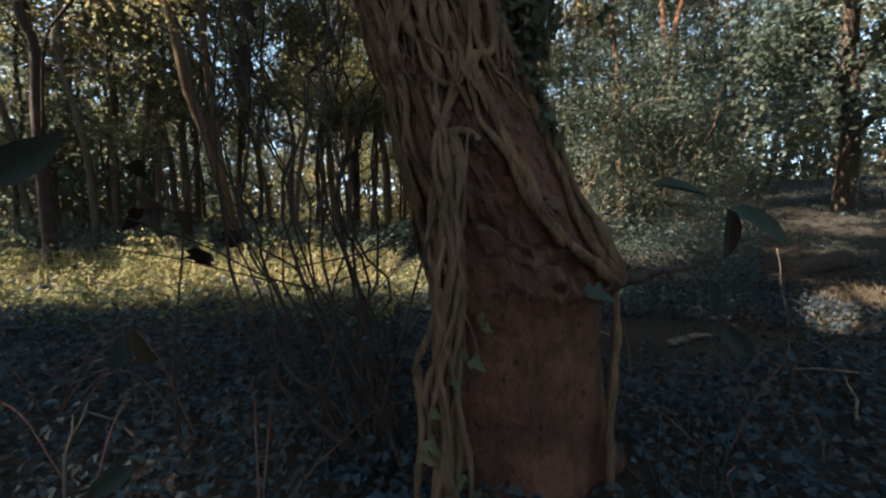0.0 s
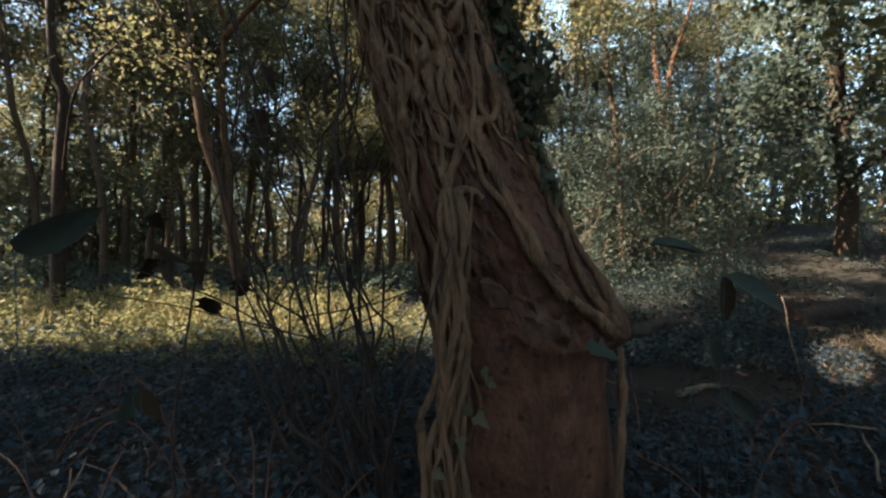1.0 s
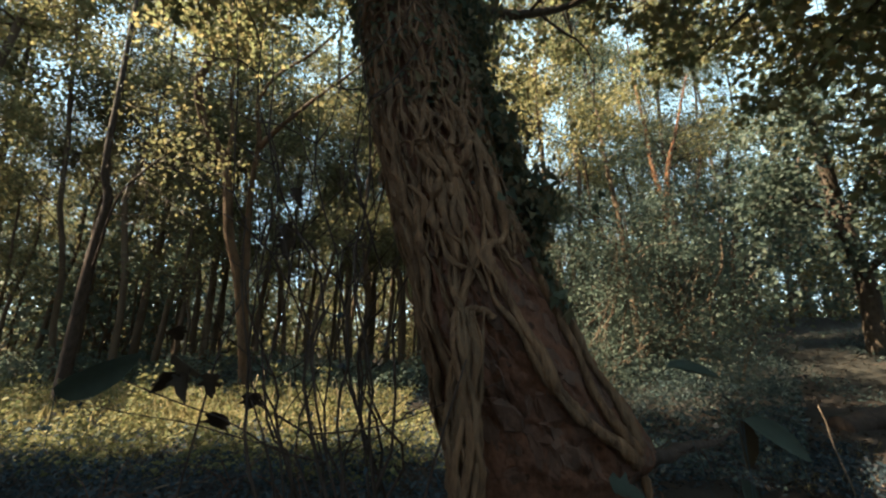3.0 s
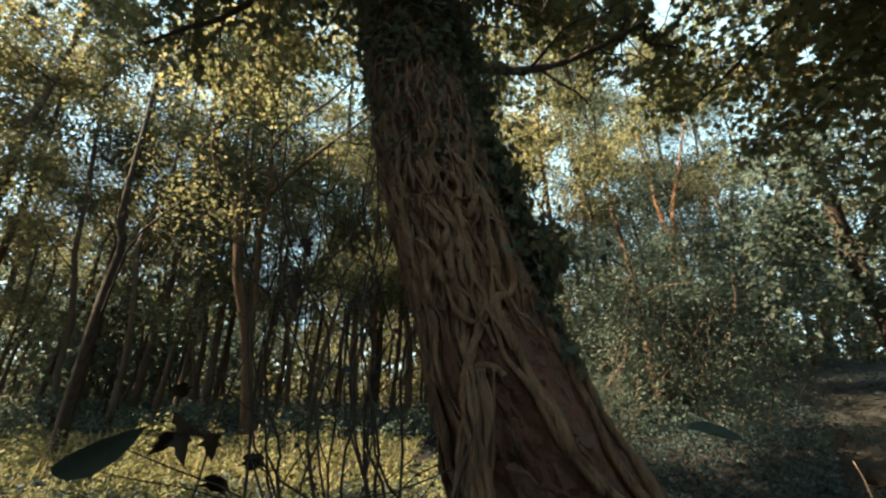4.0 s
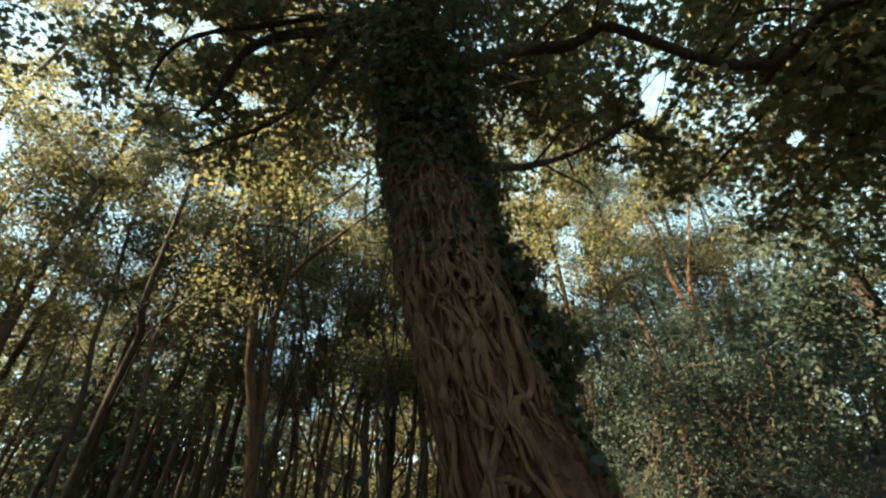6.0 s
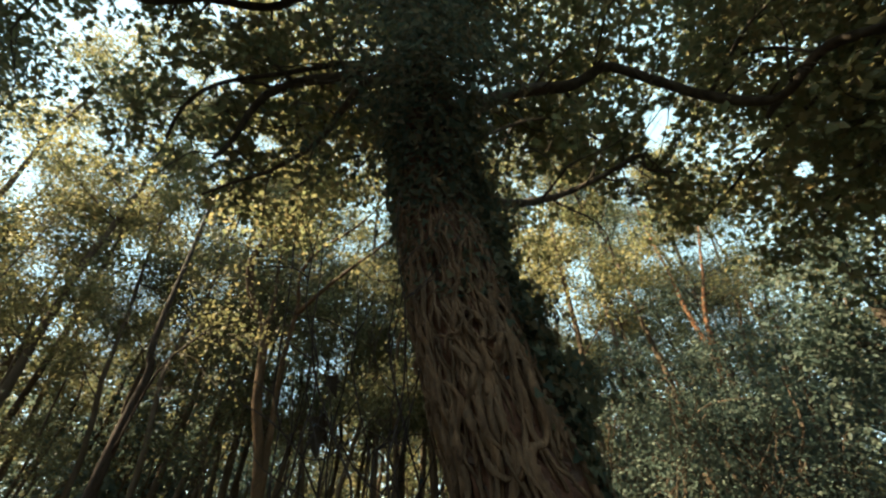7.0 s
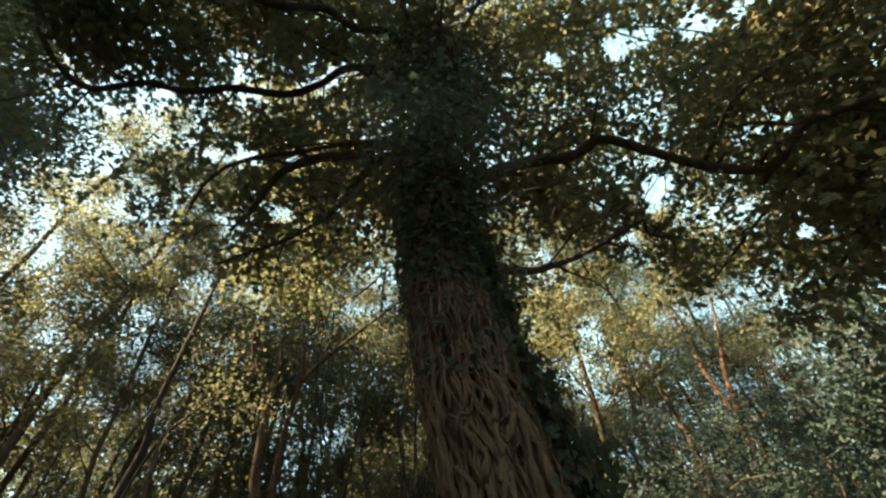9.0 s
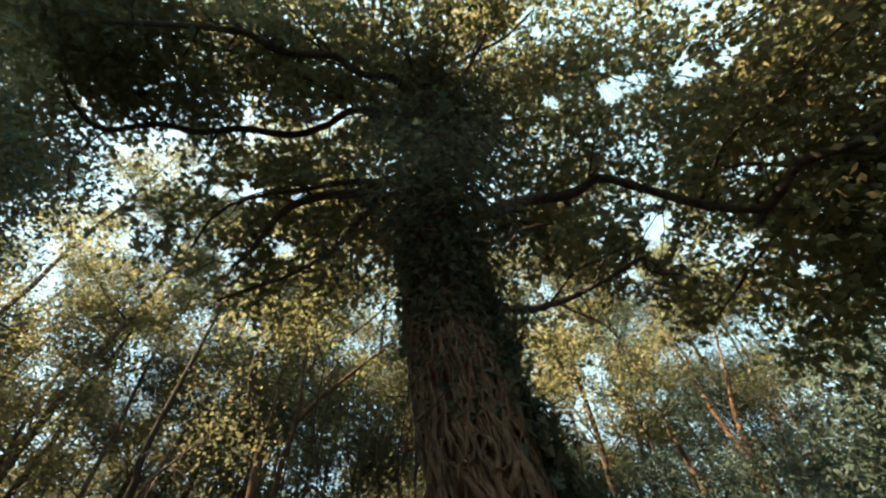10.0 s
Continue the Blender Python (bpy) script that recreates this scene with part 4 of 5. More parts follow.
stem_tree("forked tree with orange sunlit bark", [
    ([(8.9, 16.7, -0.2), (8.99, 16.60, 3.30), (8.99, 16.60, 4.77), (9.09, 16.54, 6.40), (9.21, 16.48, 7.55), (8.91, 16.64, 9.77), (8.83, 16.69, 11.76), (8.6, 16.8, 14.5), (8.5, 16.9, 18.0)], 0.21, 0.03),
    ([(9.21, 16.48, 7.55), (9.49, 16.32, 9.61), (9.87, 16.10, 11.13), (10.6, 15.9, 14.0)], 0.13, 0.03)], RED_BARK, 24, GREY_WOODS, 40, 2.6, 0.22)
stem_tree("dark leaning tree beside the track", [
    ([(13.7, 13.2, 0.8), (13.69, 13.28, 1.9), (13.72, 13.25, 4.02), (13.53, 13.44, 6.53), (13.69, 13.77, 8.9), (13.97, 13.98, 10.9), (14.3, 14.3, 14.5), (14.6, 14.6, 20)], 0.33, 0.05),
    ([(13.7, 13.27, 4.83), (12.62, 13.11, 6.4), (11.43, 13.0, 6.68), (10.27, 12.83, 6.3)], 0.15, 0.04),
    ([(13.6, 13.3, 6.0), (15.0, 13.2, 8.2), (16.8, 13.0, 8.8), (18.6, 13.2, 8.6)], 0.16, 0.04),
    ([(13.6, 13.4, 7.0), (12.6, 12.6, 8.8), (11.2, 11.6, 9.6), (9.8, 11.0, 9.4)], 0.15, 0.04),
    ([(13.7, 13.2, 4.2), (14.8, 12.2, 5.4), (16.0, 11.4, 5.6), (17.4, 10.8, 5.0)], 0.13, 0.04)], LIMB, 22, GREY_WOODS, 60, 3.2, 0.2, (0.14, 0.24))
stem_tree("straight forest tree with a low side limb", [
    ([(-9.3, 9.1, -0.2), (-9.30, 9.08, 2.50), (-9.28, 9.10, 4.03), (-9.25, 9.14, 5.28), (-9.38, 9.00, 6.17), (-9.5, 9.0, 9.0), (-9.6, 9.0, 12.0), (-9.6, 9.0, 16.0)], 0.15, 0.03),
    ([(-9.20, 9.08, 3.29), (-8.37, 8.49, 4.99), (-7.39, 8.04, 5.58), (-6.79, 7.89, 5.92)], 0.03, 0.015)], STEM, 12, WOODS, 44, 2.0, 0.45)


# ---------- the wood all round ----------
rng = np.random.default_rng(21)
def wood_tree(height, r, lean, lowest, crown_r, count, leaf_mat, label, stems=1, size=(0.065, 0.13)):
    tree = thing("tree", label, "tree", group="trees of the wood")
    la = []
    for k in range(stems):
        off = np.array((rng.normal() * 0.25, rng.normal() * 0.25, 0)) if stems > 1 else np.zeros(3)
        tip = np.array((lean * rng.normal() + off[0] * 5, lean * rng.normal() + off[1] * 5, height * rng.uniform(0.85, 1)))
        f = np.linspace(0, 1, 9)[:, None]
        line = off + (0, 0, -0.3) + (tip - off) * f + np.c_[rng.normal(size=(9, 2)) * 0.13, np.zeros(9)] * np.sin(np.pi * f)
        sl = spline(line, 28)
        part("trunk", mesh_of("trunk", *tube(sl[[*range(0, 27, 2), 27]], np.linspace(r, r * 0.25, 15), 7, lumpy=0.04)), FOREST_BARK, tree)
        tv, tf = [], []
        for _ in range(int(16 / stems) + 3):
            q = rng.integers(int(27 * lowest), 27)
            a = rng.uniform(0, 2 * math.pi)
            ln = crown_r * rng.uniform(0.5, 1.1) * (1.15 - q / 34)
            end = sl[q] + (ln * math.cos(a), ln * math.sin(a), ln * rng.uniform(0.1, 0.8))
            tube(spline([sl[q], (sl[q] + end) / 2 + rng.normal(size=3) * 0.15, end], 5), np.linspace(r * 0.28, 0.01, 5), 3, tv, tf)
            for g in (0.55, 0.8, 1.0):
                c = sl[q] + (end - sl[q]) * g
                m = max(4, int(count / stems / (3 * (int(16 / stems) + 3))))
                la.append(c + rng.normal(size=(m, 3)) * (0.5, 0.5, 0.3))
        part("branch_mass", mesh_of("branch_mass", tv, tf), FOREST_BARK, tree, kind="stuff")
    at = np.concatenate(la)
    nrm, along = loose(len(at), 0.5)
    part("crown", leaf_mesh("crown", at, rng.uniform(*size, len(at)), nrm, along - (0, 0, 0.4), OVAL, simple=True), leaf_mat, tree, kind="stuff")
    return tree


NEAR_KINDS = [
    wood_tree(15, 0.10, 0.9, 0.3, 1.9, 9500, WOODS, "slender woodland tree with thin yellow-green foliage"),
    wood_tree(17, 0.11, 0.7, 0.32, 2.4, 12500, WOODS, "tall slim woodland tree with yellow-green foliage"),
    wood_tree(19, 0.16, 0.8, 0.3, 3.0, 14500, WOODS, "mature woodland tree with broad olive crown"),
    wood_tree(12, 0.07, 1.0, 0.3, 1.5, 5600, WOODS, "young spindly woodland tree"),
    wood_tree(7, 0.06, 0.8, 0.1, 1.8, 5400, GREY_WOODS, "many-stemmed grey-green understorey bush", 5),
    wood_tree(14, 0.15, 0.8, 0.25, 3.0, 9000, GREY_WOODS, "leafy grey-green tree branching low"),
    wood_tree(16, 0.12, 0.9, 0.18, 2.2, 8000, GREY_WOODS, "slim woodland tree with grey-green foliage"),
    wood_tree(12, 0.09, 1.0, 0.12, 1.8, 6000, GREY_WOODS, "young woodland tree with grey-green foliage"),
]
# Dense trees added mostly out of view, to keep light off the foreground
LOW_KINDS = [
    wood_tree(13.5, 0.1, 0.5, 0.3, 3.3, 12000, WOODS, "added broad woodland tree with a dense yellow-green crown", size=(0.06, 0.125)),
    wood_tree(12.5, 0.09, 0.6, 0.28, 3.1, 11000, GREY_WOODS, "added grey-green woodland tree with a dense crown", size=(0.065, 0.135)),
]
FAR_KINDS = [
    wood_tree(15, 0.11, 0.9, 0.15, 1.9, 1450, WOODS, "distant slender woodland tree with yellow-green foliage", size=(0.19, 0.35)),
    wood_tree(17, 0.15, 0.7, 0.15, 2.8, 2000, WOODS, "distant tall woodland tree with yellow-green foliage", size=(0.19, 0.35)),
    wood_tree(20, 0.22, 0.8, 0.2, 3.3, 2400, WOODS, "distant mature woodland tree with broad crown", size=(0.19, 0.35)),
    wood_tree(12, 0.08, 1.0, 0.1, 1.6, 900, WOODS, "distant young spindly woodland tree", size=(0.19, 0.35)),
    wood_tree(7, 0.06, 0.8, 0.05, 2.0, 1300, GREY_WOODS, "distant grey-green understorey bush", 5, size=(0.19, 0.35)),
    wood_tree(15, 0.16, 0.8, 0.25, 3.2, 1900, GREY_WOODS, "distant grey-green tree branching low", size=(0.19, 0.35)),
    wood_tree(16, 0.13, 0.9, 0.3, 2.4, 1300, GREY_WOODS, "distant slim woodland tree with grey-green foliage", size=(0.19, 0.35)),
    wood_tree(12, 0.1, 1.0, 0.25, 2.0, 1000, GREY_WOODS, "distant young woodland tree with grey-green foliage", size=(0.19, 0.35)),
]
TALL_KINDS = [
    wood_tree(25, 0.15, 0.8, 0.4, 3.6, 14000, SUNLIT_WOODS, "very tall slender tree with crown coloured as if sunlit", size=(0.095, 0.18)),
    wood_tree(23, 0.13, 0.9, 0.35, 3.3, 13000, SUNLIT_WOODS, "tall slender tree with crown coloured a sunlit yellow", size=(0.095, 0.18)),
]
BUSHES = [
    wood_tree(3.4, 0.03, 0.5, 0.05, 1.3, 2300, GREY_WOODS, "rounded grey-green understorey bush", 5, size=(0.05, 0.1)),
    wood_tree(2.6, 0.025, 0.5, 0.05, 1.2, 2600, NETTLE, "low leafy blue-green bush", 6, size=(0.06, 0.12)),
    wood_tree(4.4, 0.035, 0.6, 0.08, 1.5, 2700, GREY_WOODS, "tall leafy understorey bush", 5, size=(0.05, 0.11)),
]
placed = [(0.0, 0.0), (0.4, 2.4), (-6.4, 11.8), (9, 16.6), (13.7, 13.2), (-9.3, 9.1), (8.6, -2.2)]
rng = np.random.default_rng(33)
# sunlit glade, and a lane added to light the background: x, y, half width
GLADES = [(-4.8, 8.7, 1.9), (6.0, 15.0, 1.2)]


def shades_glade(x, y):
    """Whether a tree there would stand between the sun and a glade."""
    for gx0, gy0, half in GLADES:
        along = (x - gx0) * math.sin(SUN_AZ) + (y - gy0) * math.cos(SUN_AZ)
        across = abs((x - gx0) * math.cos(SUN_AZ) - (y - gy0) * math.sin(SUN_AZ))
        if 2 < along < 9.5 and across < half + 2.3 or 9 < along < 15 and across < half + 0.7:
            return True
    return False


def open_track(x, y):
    return np.min(np.hypot(track_line[:, 0] - x, track_line[:, 1] - y)) > 2.7


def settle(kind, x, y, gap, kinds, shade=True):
    """Sets a tree down if there is room and it leaves the camera's view open."""
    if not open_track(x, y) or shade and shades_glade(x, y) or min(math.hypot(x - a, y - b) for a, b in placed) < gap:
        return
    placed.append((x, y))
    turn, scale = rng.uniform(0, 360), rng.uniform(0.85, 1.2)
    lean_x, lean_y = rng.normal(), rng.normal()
    if 1.5 < x < 7 and 4 < y < 11.5 or math.hypot(x + 5.6, y - 14.9) < 0.3:  # nettle bank and one spot behind, kept free to suit the camera's view
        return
    if -7 < x < -3 and 0.5 < y < 5:  # kept free of near trees that would stand in the camera's view
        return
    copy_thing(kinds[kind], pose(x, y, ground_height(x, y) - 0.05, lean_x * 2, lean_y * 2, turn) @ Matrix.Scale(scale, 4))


for n, (x, y) in enumerate(((-3.6, 14.6), (3.4, 14.2), (-9.6, 14.6), (8.2, 19.5), (0.6, 17.5), (-6.0, 18.0), (15.5, 19), (-13.5, 13), (5.6, 17.0), (-15.5, 7.2), (17.5, 10.5), (11, 21), (-15.5, 10.6), (-17.5, 12.5), (-19.5, 9.0), (-1.2, 15.5), (10.2, 18.2))):
    settle(n % 2, x, y, 1.0, TALL_KINDS, x < 3)
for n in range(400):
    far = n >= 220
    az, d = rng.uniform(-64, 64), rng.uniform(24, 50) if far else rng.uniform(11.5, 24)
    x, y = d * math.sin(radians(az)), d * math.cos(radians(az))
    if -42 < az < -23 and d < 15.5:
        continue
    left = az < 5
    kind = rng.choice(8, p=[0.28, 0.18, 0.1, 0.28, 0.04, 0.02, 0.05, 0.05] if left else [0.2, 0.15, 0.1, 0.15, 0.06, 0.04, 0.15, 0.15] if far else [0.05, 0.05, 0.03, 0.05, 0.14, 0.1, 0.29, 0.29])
    if not (-27 < az < -3 and n % 4 == 0):  # every fourth tree left out of this sector of the view, to brighten it
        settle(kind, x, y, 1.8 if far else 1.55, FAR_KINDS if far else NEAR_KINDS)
# mostly unseen trees behind and beside the camera, added to shade trunk and floor
for n, (x, y) in enumerate(((-1.6, -8.5), (-4.6, -6.0), (-2.8, -12), (5.6, -7.5), (-8.8, -2.2), (-6.6, -2.6), (-8.4, 4.4), (-10.2, 2.0), (-9.4, -0.6), (-11.4, 5.4), (11.5, 2.0), (12, 5.0))):
    settle(n % 2, x, y, 1.6, LOW_KINDS)
for kind, x, y in ((2, -12, 2.0), (6, 6.4, 17.0), (2, -14.5, 9.6), (1, -13, 6.4), (2, -17, 6.5), (1, -16, 12.5), (2, -12, 14), (2, 14.8, 8.0), (2, 16.5, 11.5), (5, 12.0, 19.5), (2, 9.0, 19.5), (1, -10.5, 13.2), (2, -16.5, 3.2), (2, -15, 15), (1, -19, 9), (2, 17, 24), (5, 22, 26), (5, 26, 28), (2, 14, 22), (5, 19.5, 27), (1, 11.5, 18), (2, 1.4, 16), (1, -2.0, 14.5)):
    settle(kind, x, y, 1.2, NEAR_KINDS)
# unseen ring of trees behind the camera, added to block light
for n in range(90):
    az, d = rng.uniform(66, 294), rng.uniform(5.0, 22)
    x, y = d * math.sin(radians(az)), d * math.cos(radians(az))
    settle(rng.choice(8), x, y, 3.2, FAR_KINDS) if d > 10 else settle(rng.choice(2), x, y, 3.4, LOW_KINDS)
for n in range(70):
    az, d = rng.uniform(16, 60), rng.uniform(21, 40)
    settle(4, d * math.sin(radians(az)), d * math.cos(radians(az)), 1.4, FAR_KINDS)
for n in range(12):
    az, d = rng.uniform(-62, -6), rng.uniform(13, 25)
    x, y = d * math.sin(radians(az)), d * math.cos(radians(az))
    settle((3, 0)[n % 2], x, y, 0.9, NEAR_KINDS)
for n in range(8):
    az, d = -76 + 4.0 * n, 20 + 7 * ((n * 0.618) % 1)
    settle((2, 0, 1)[n % 3], d * math.sin(radians(az)), d * math.cos(radians(az)), 0.9, NEAR_KINDS, False)
for n in range(12):
    az, d = rng.uniform(-50, -27), rng.uniform(21, 33)
    settle(4, d * math.sin(radians(az)), d * math.cos(radians(az)), 0.9, FAR_KINDS, False)
# added tall trees: the first three shade the great tree, the rest fill sky
for n, (x, y) in enumerate(((-11.5, -3.4), (-17.5, -0.4), (-16.0, -2.6), (13.2, 8.3), (-7.4, 15.8), (-10.6, 16.7), (-13.0, 15.4), (-9.2, 19.0), (-15.0, 17.2), (-4.3, 16.3))):
    settle(n % 2, x, y, 0.6, TALL_KINDS, False)
for n, (x, y) in enumerate(((-3.3, 13.6), (-2.3, 15.6), (-5.0, 16.8), (-4.4, 19.0), (-1.0, 17.4))):
    settle((0, 1, 1, 2, 0)[n], x, y, 0.5, NEAR_KINDS, False)
for n, (x, y) in enumerate(((-6.7, 17.2), (-4.5, 18.6))):
    copy_thing(LOW_KINDS[0], pose(x, y, ground_height(x, y) - 0.05, 0, 0, 95 * n) @ Matrix.Scale(1.12 + 0.06 * n, 4))
# lower tall trees on the sun's side, added only to shade the great tree
for n, (x, y) in enumerate(((-13.5, 0.4), (-12.4, 1.9), (-12.8, -1.8), (-15.2, 1.4))):
    copy_thing(TALL_KINDS[n % 2], pose(x, y, ground_height(x, y) - 0.05, 0, 0, 80 * n) @ Matrix.Scale(0.85 + 0.06 * (n % 2), 4))
for n, (x, y) in enumerate(((13.5, 6.0), (15.8, 6.5), (12.8, 3.4), (14.2, 11.4))):
    settle(1 + n % 2, x, y, 0.9, NEAR_KINDS)
# bushes of the understorey beside and beyond the track
for n in range(150):
    az, d = rng.uniform(9, 58), rng.uniform(8.5, 26)
    x, y = d * math.sin(radians(az)), d * math.cos(radians(az))
    if np.min(np.hypot(track_line[:, 0] - x, track_line[:, 1] - y)) > 2.3 and min(math.hypot(x - a, y - b) for a, b in placed) > 0.9 and y > 9 and (az < 33 or d > 17):
        placed.append((x, y))
        copy_thing(BUSHES[n % 3], pose(x, y, ground_height(x, y) - 0.05, 0, 0, rng.uniform(0, 360)) @ Matrix.Scale(rng.uniform(0.6, 1.0) * (0.8 if d < 14 else 1.0), 4))
for n, (x, y) in enumerate(((3.2, 12.2), (4.6, 12.8), (6.0, 13.0), (7.2, 13.8), (5.2, 14.6), (3.0, 14.8), (8.4, 15.4), (1.8, 13.4), (6.6, 15.6), (4.0, 16.2))):
    copy_thing(BUSHES[2 * (n % 2)], pose(x, y, ground_height(x, y) - 0.05, 0, 0, 71 * n) @ Matrix.Scale(1.15 + 0.06 * (n % 4), 4))
for ob in (*NEAR_KINDS, *LOW_KINDS, *FAR_KINDS, *BUSHES, *TALL_KINDS):
    ob.location = (rng.uniform(-40, 40), -32 - 3 * rng.random() - 4 * (*NEAR_KINDS, *LOW_KINDS, *FAR_KINDS, *BUSHES, *TALL_KINDS).index(ob), 0.5)

# ---------- undergrowth ----------
rng = np.random.default_rng(44)
def patch(n, x0, x1, y0, y1, tallest, clump, keep=0.0, seed=0.0):
    """Places of leaves over a piece of ground, in clumps that rise to the given height."""
    x, y = rng.uniform(x0, x1, n), rng.uniform(y0, y1, n)
    rise = np.array([noise.noise(Vector((a * clump, b * clump, seed))) for a, b in zip(x, y)]) * 0.5 + 0.5
    off = np.array([clear(a, b) for a, b in zip(x, y)])
    ok = (rng.random(n) < keep + (1 - keep) * rise * 1.4) & (np.hypot(x - 0.5, y - 2.45) > 0.62) & (np.hypot(x, y) > 0.5) & off
    ok &= ((x - 2.9) / 1.4) ** 2 + ((y - 4.6) / 0.8) ** 2 > 1 if tallest > 0.03 else ok
    ok &= (x < 0.83 * y) | (x < 0.95 * y) & (y > 9.5) | (y > 17) | (x < 2) if tallest > 0.4 else ok
    ok &= ((x - 7.9) / 1.1) ** 2 + ((y - 7.1) / 0.9) ** 2 > 1 if tallest > 0.5 else ok
    x, y, rise = x[ok], y[ok], rise[ok]
    z = ground_height(x, y) + 0.02 + tallest * rise * rng.random(len(x)) ** 0.7
    return np.c_[x, y, z]


def cover(name, label, at, smallest, largest, mat, shape, up=0.8, grow=(0, 0, 0), **more):
    nrm, along = loose(len(at), up)
    ob = part(name, leaf_mesh(name, at, rng.uniform(smallest, largest, len(at)), nrm, along + np.array(grow), shape, **more), mat)
    return tagged(ob, label, "undergrowth", kind="stuff")


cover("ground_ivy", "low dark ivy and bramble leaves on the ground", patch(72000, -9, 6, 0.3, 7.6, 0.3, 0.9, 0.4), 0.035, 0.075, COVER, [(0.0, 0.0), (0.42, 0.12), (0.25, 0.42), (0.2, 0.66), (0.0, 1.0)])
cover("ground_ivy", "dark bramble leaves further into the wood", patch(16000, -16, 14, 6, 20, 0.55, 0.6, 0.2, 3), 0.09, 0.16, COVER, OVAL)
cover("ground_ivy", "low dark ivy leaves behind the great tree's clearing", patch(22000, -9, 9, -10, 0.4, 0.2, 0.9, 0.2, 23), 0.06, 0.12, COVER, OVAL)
cover("nettle_bank", "bank of grey-green nettles beside the track", np.r_[patch(34000, 1.6, 7.5, 4.8, 14.5, 1.3, 0.45, 0.35, 5), patch(20000, 7.5, 13.5, 5.8, 16, 1.0, 0.45, 0.2, 5)], 0.035, 0.08, NETTLE, OVAL)
cover("bramble_thicket", "dark blue-green bramble thicket behind the glade", patch(26000, -20, -1, 11.6, 18, 1.7, 0.5, 0.3, 21), 0.07, 0.14, GREY_WOODS, OVAL)
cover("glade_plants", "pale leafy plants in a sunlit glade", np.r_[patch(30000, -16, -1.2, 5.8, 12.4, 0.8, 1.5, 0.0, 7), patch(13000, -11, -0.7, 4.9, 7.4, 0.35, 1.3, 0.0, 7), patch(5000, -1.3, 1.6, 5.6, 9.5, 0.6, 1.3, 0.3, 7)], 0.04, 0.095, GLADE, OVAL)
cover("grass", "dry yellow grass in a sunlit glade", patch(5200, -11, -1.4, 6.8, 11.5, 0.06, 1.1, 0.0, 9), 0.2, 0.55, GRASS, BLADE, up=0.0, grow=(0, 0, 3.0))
cover("grass", "short dry grass at the track's edge", patch(2600, 4.2, 9.0, 3.6, 6.6, 0.03, 0.8, 0.1, 11), 0.06, 0.15, GRASS, BLADE, up=0.0, grow=(0, 0, 3.0))
cover("shrub_layer", "far low shrubs under the trees", patch(30000, -44, 40, 15, 44, 2.0, 0.3, 0.25, 13), 0.16, 0.32, WOODS, OVAL, simple=True)
cover("far_thicket", "hazy thicket that closes the view through the wood", patch(12000, -75, 75, 44, 75, 6.0, 0.12, 0.2, 17), 0.4, 0.9, WOODS, OVAL, simple=True)
far = rng.uniform(0, 2 * math.pi, 40000)
dist = rng.uniform(40, 62, 40000)
top = np.array([13 + 9 * noise.noise(Vector((6 * math.sin(a), 6 * math.cos(a), 0))) + 4 * noise.noise(Vector((25 * math.sin(a), 25 * math.cos(a), 3))) for a in far])
cover("far_woods", "leafy edge of the wood far behind the trees", np.c_[dist * np.sin(far), dist * np.cos(far), 0.5 + top * rng.random(40000) ** 1.6], 0.6, 1.3, WOODS, OVAL, simple=True)
litter = np.r_[patch(7500, -7, 8, 0.2, 10, 0.02, 1.0, 0.6, 15), patch(9000, -9, 7, -9, 0.3, 0.02, 1.0, 0.6, 19)]
k = rng.integers(2, 58, 6000)
on_track = (track_line[k] + (track_line[k + 1] - track_line[k]) * rng.random((6000, 1)) + rng.normal(size=(6000, 2)) * 0.9)[:2200]
litter = np.r_[litter, np.c_[on_track, ground_height(on_track[:, 0], on_track[:, 1]) + 0.035]]
edge = track_line[k] + (track_line[k + 1] - track_line[k]) * rng.random((6000, 1))
edge = edge + np.c_[rng.choice((-1.6, 1.6), 6000) + 0.3 * rng.normal(size=6000), 0.3 * rng.normal(size=6000)]
edge = np.c_[edge, ground_height(edge[:, 0], edge[:, 1]) + 0.02 + 0.2 * rng.random(6000) ** 2]
cover("track_verge", "low green plants along the edges of the track", edge, 0.04, 0.1, NETTLE, OVAL)
cover("leaf_litter", "brown fallen leaves on the soil", litter, 0.05, 0.1, LITTER, OVAL, up=2.5, curl=0.4)


# ---------- dead wood ----------
def stick(a, b, r, label="pale dead stick lying on the undergrowth", mat=None):
    line = crooked(a, b, (0.02, 0.01, 0.03), 6, 0.012)
    ob = part("stick", mesh_of("stick", *tube(line, np.linspace(r, r * 0.5, len(line)), 7, lumpy=0.1)), mat or STICK)
    return tagged(ob, label, "stick", group="fallen sticks")


stick((4.42, 4.79, 0.0), (4.27, 4.9, 1.09), 0.012, "pale dead stalk standing in the undergrowth")
stick((2.63, 4.32, 0.05), (3.22, 4.51, 0.07), 0.045, "short pale broken branch on the ground")
for n in range(26):
    x, y = rng.uniform(-4.5, 5), rng.uniform(1.2, 7)
    if math.hypot(x - 0.5, y - 2.4) < 0.9 or math.hypot(x, y) < 2.2:
        continue
    a, ln = rng.uniform(0, math.pi), rng.uniform(0.4, 1.3)
    z = ground_height(x, y) + 0.1
    stick((x, y, z), (x + ln * math.cos(a), y + ln * math.sin(a), z + rng.uniform(-0.05, 0.25)), rng.uniform(0.006, 0.014))
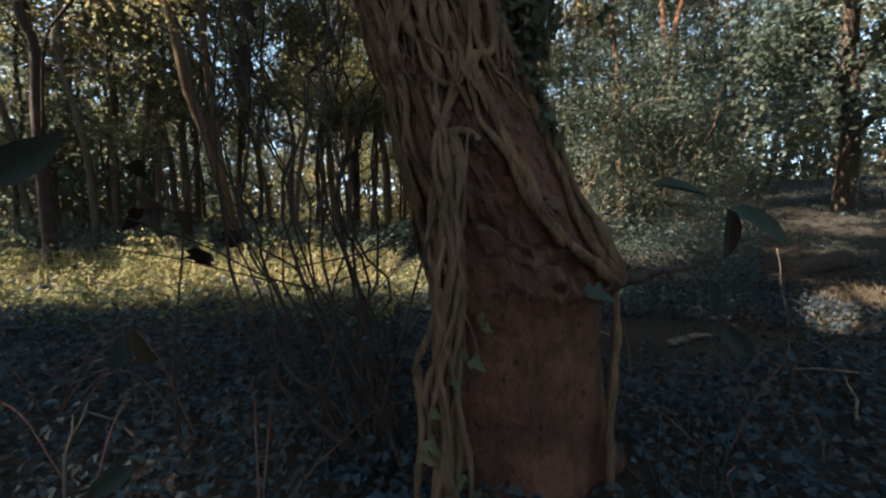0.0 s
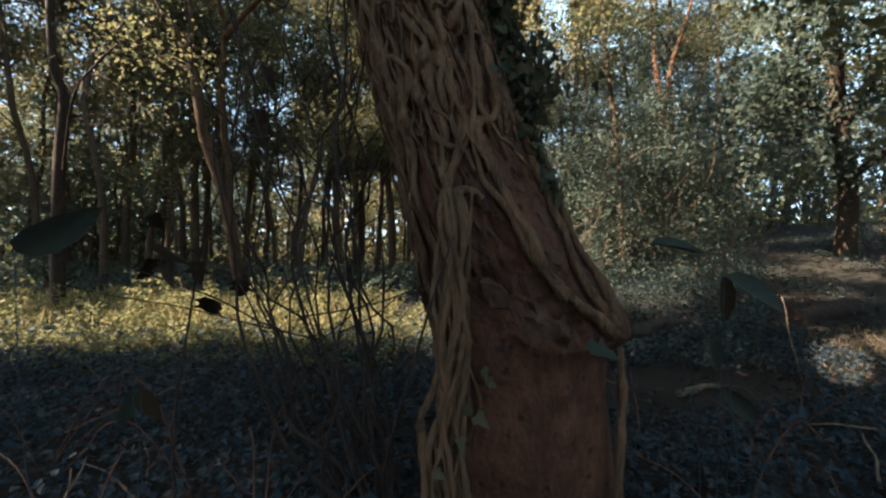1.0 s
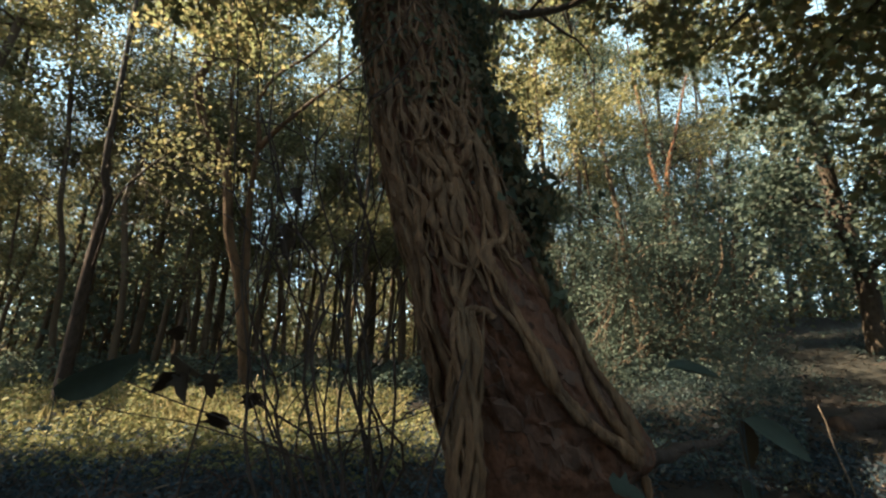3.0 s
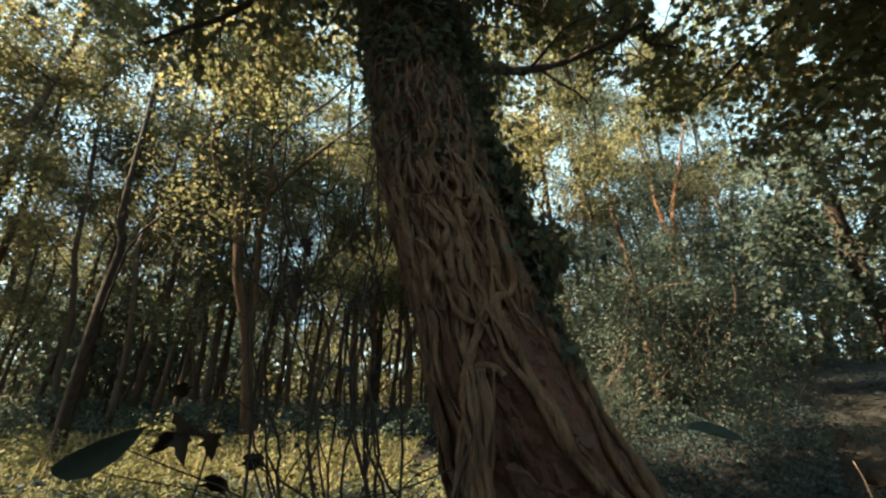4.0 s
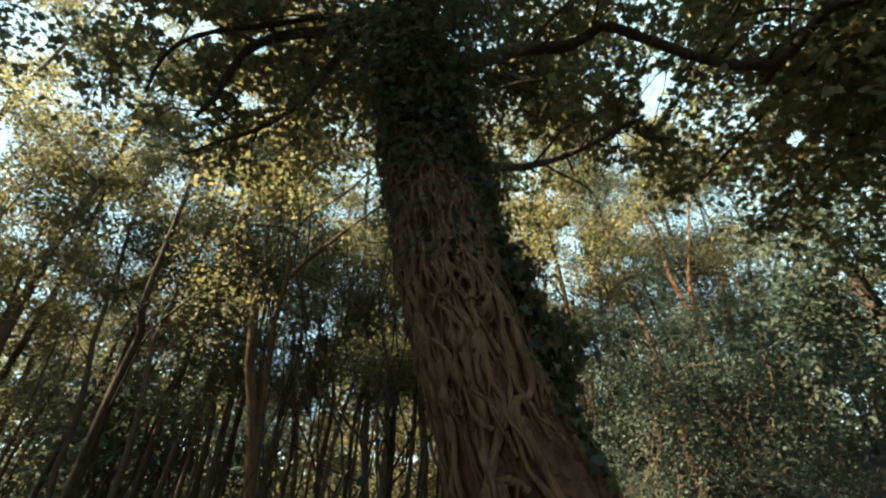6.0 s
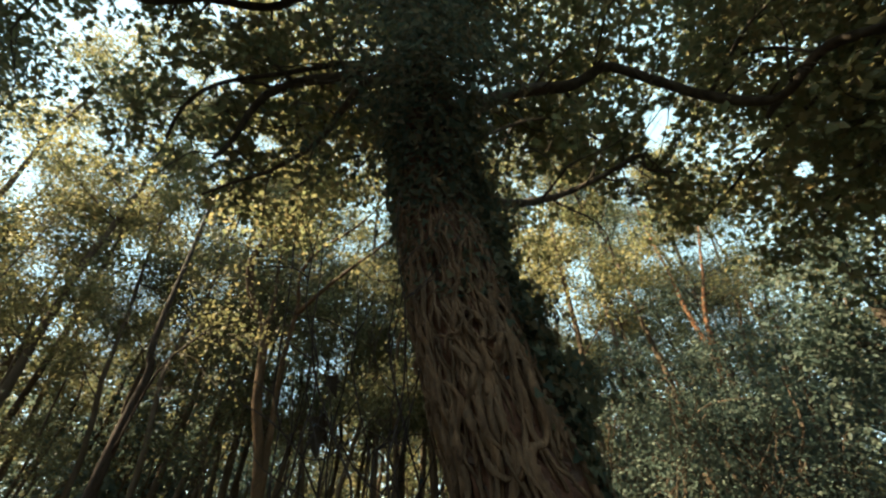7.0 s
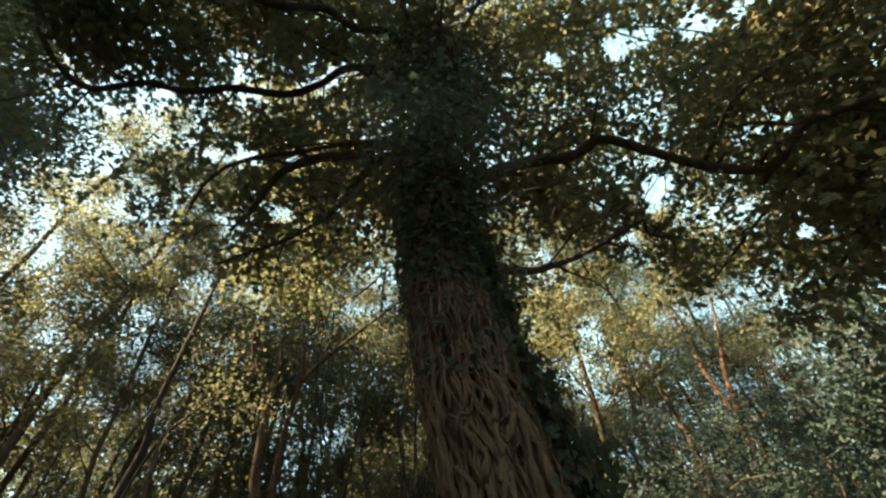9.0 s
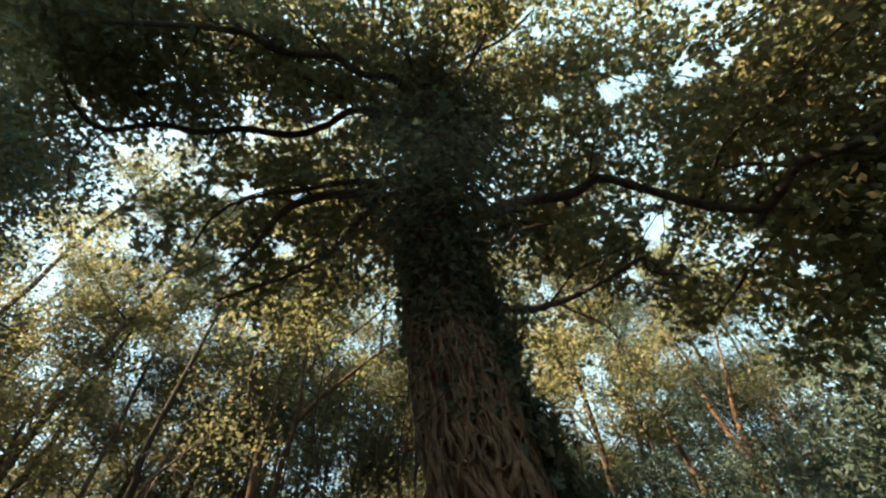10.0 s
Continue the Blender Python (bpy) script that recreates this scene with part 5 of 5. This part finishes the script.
for n in range(40):
    x, y = rng.uniform(-9, -2), rng.uniform(6.8, 10.5)
    stick((x, y, 0), (x + 0.2 * rng.normal(), y + 0.2 * rng.normal(), rng.uniform(0.4, 1.0)), rng.uniform(0.008, 0.015), "pale dry stalk standing in the glade", STALK)
# Near-black bark on the log stands in for the shade over it
log = tube(spline([(6.7, 7.4, 0.36), (7.3, 7.5, 0.46), (8.0, 7.6, 0.56)], 14), np.linspace(0.2, 0.22, 14), 14, lumpy=0.04)
tagged(part("log", mesh_of("log", *log), STEM), "log beside the track, coloured dark as if shaded", "log")
forked = thing("forked_stick", "pale forked dead stick standing in the undergrowth", "stick", (-1.5, 1.52, 0.3), group="fallen sticks")
for name, pts, r in (("stem", [(-1.64, 1.53, 0.03), (-1.61, 1.53, 0.50), (-1.63, 1.60, 0.62)], 0.009), ("fork", [(-1.63, 1.60, 0.61), (-1.61, 1.63, 0.67), (-1.62, 1.67, 0.72)], 0.006), ("fork", [(-1.63, 1.60, 0.61), (-1.65, 1.63, 0.69)], 0.006)):
    part(name, mesh_of(name, *tube(spline(pts, 9), np.linspace(r, r * 0.55, 9), 7, lumpy=0.08)), STICK, forked)
CANE = material("bramble_cane", (0.05, 0.024, 0.02), (0.13, 0.07, 0.05), 20, (1, 1, 0.4), bump=0.4)


def bramble(x, y, canes):
    plant = thing("bramble", "sprawling bramble with thin arching reddish canes", "bramble", (x, y, ground_height(x, y)), group="brambles on the wood floor")
    at = []
    for _ in range(canes):
        a, ln, high = rng.uniform(0, 2 * math.pi), rng.uniform(0.5, 1.25), rng.uniform(0.25, 0.7)
        f = np.linspace(0, 1, 9)[:, None]
        line = np.array((x, y, ground_height(x, y) - 0.02)) + f * (ln * math.cos(a), ln * math.sin(a), 0.1) + np.c_[np.zeros((9, 2)), high * np.sin(np.pi * f * 0.85)] + rng.normal(size=(9, 3)) * 0.018 * f
        part("cane", mesh_of("cane", *tube(spline(line, 18), np.linspace(0.0065, 0.0025, 18), 6, lumpy=0.08)), CANE, plant)
        at.append(line[3:] + rng.normal(size=(6, 3)) * 0.02)
    at = np.concatenate([np.concatenate(at) + rng.normal(size=(len(at) * 6, 3)) * 0.035 for _ in range(2)])
    nrm, along = loose(len(at), 0.9)
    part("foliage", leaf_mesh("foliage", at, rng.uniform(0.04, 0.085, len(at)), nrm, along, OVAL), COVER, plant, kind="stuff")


for x, y, canes in ((-2.9, 2.7, 4), (-2.2, 3.3, 4), (-1.6, 2.4, 3), (-3.4, 3.9, 4), (-1.3, 3.6, 4), (-2.5, 4.6, 4), (-3.9, 3.1, 3), (-0.9, 1.75, 3), (-1.9, 1.9, 3), (1.6, 3.1, 3), (2.3, 2.5, 3), (3.2, 3.5, 3), (2.0, 4.2, 3), (-0.55, 3.0, 4), (1.7, 2.2, 3)):
    bramble(x, y, canes)
# the dead branch that juts from the trunk's bulge
snag = part("dead_branch", mesh_of("dead_branch", *tube(spline([(0.86, 2.12, 1.19), (1.1, 2.22, 1.19), (1.35, 2.36, 1.22), (1.62, 2.55, 1.2), (1.85, 2.75, 1.23)], 22), np.linspace(0.05, 0.006, 22), 9, lumpy=0.16)), STEM, great_tree, "dark broken dead branch")
for n in range(9):
    a = np.array((1.0 + 0.09 * n, 2.18 + 0.06 * n, 1.2))
    part("twig", mesh_of("twig", *tube(crooked(a, a + (rng.uniform(0.05, 0.4), rng.uniform(-0.15, 0.2), rng.uniform(-0.14, 0.2)), (0, 0, 0.03), 5, 0.02), np.linspace(0.006, 0.002, 10), 5)), STEM, snag)

# ---------- leafy shoots that stand in the glade ----------
def leafy_shoot(height, bend, label):
    shoot = thing("glade_plant", label, "plant", group="plants of the glade")
    f = np.linspace(0, 1, 8)[:, None]
    line = np.array((0, 0, -0.04)) + np.array((bend, 0.3 * bend, height)) * f + np.c_[0.04 * np.sin(5 * f), 0.03 * np.cos(4 * f), 0 * f]
    part("stem", mesh_of("stem", *tube(line, np.linspace(0.006, 0.002, 8), 5)), GRASS, shoot)
    at = np.concatenate([line[k] + rng.normal(size=(12, 3)) * (0.06, 0.06, 0.03) for k in range(2, 8)])
    nrm, along = loose(len(at), 1.0)
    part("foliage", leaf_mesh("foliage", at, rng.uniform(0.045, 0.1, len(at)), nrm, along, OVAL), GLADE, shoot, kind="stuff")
    return shoot


SHOOTS = [leafy_shoot(0.9, 0.15, "tall pale leafy shoot in the sunlit glade"), leafy_shoot(0.65, -0.12, "pale yellow-green leafy shoot in the glade"), leafy_shoot(0.5, 0.2, "short leaning leafy shoot in the glade")]
for n in range(120):
    x, y = (-2.0 - 7.5 * rng.random(), 5.9 + 5.1 * rng.random())
    if noise.noise(Vector((x * 0.8, y * 0.8, 4.0))) > -0.12:
        copy_thing(SHOOTS[n % 3], pose(x, y, ground_height(x, y), 0, 0, rng.uniform(0, 360)) @ Matrix.Scale(rng.uniform(0.7, 1.25), 4))
for n, ob in enumerate(SHOOTS):
    ob.location = (-4.2 - 0.9 * n, 8.1 + 0.5 * n, ground_height(-4.2 - 0.9 * n, 8.1 + 0.5 * n))
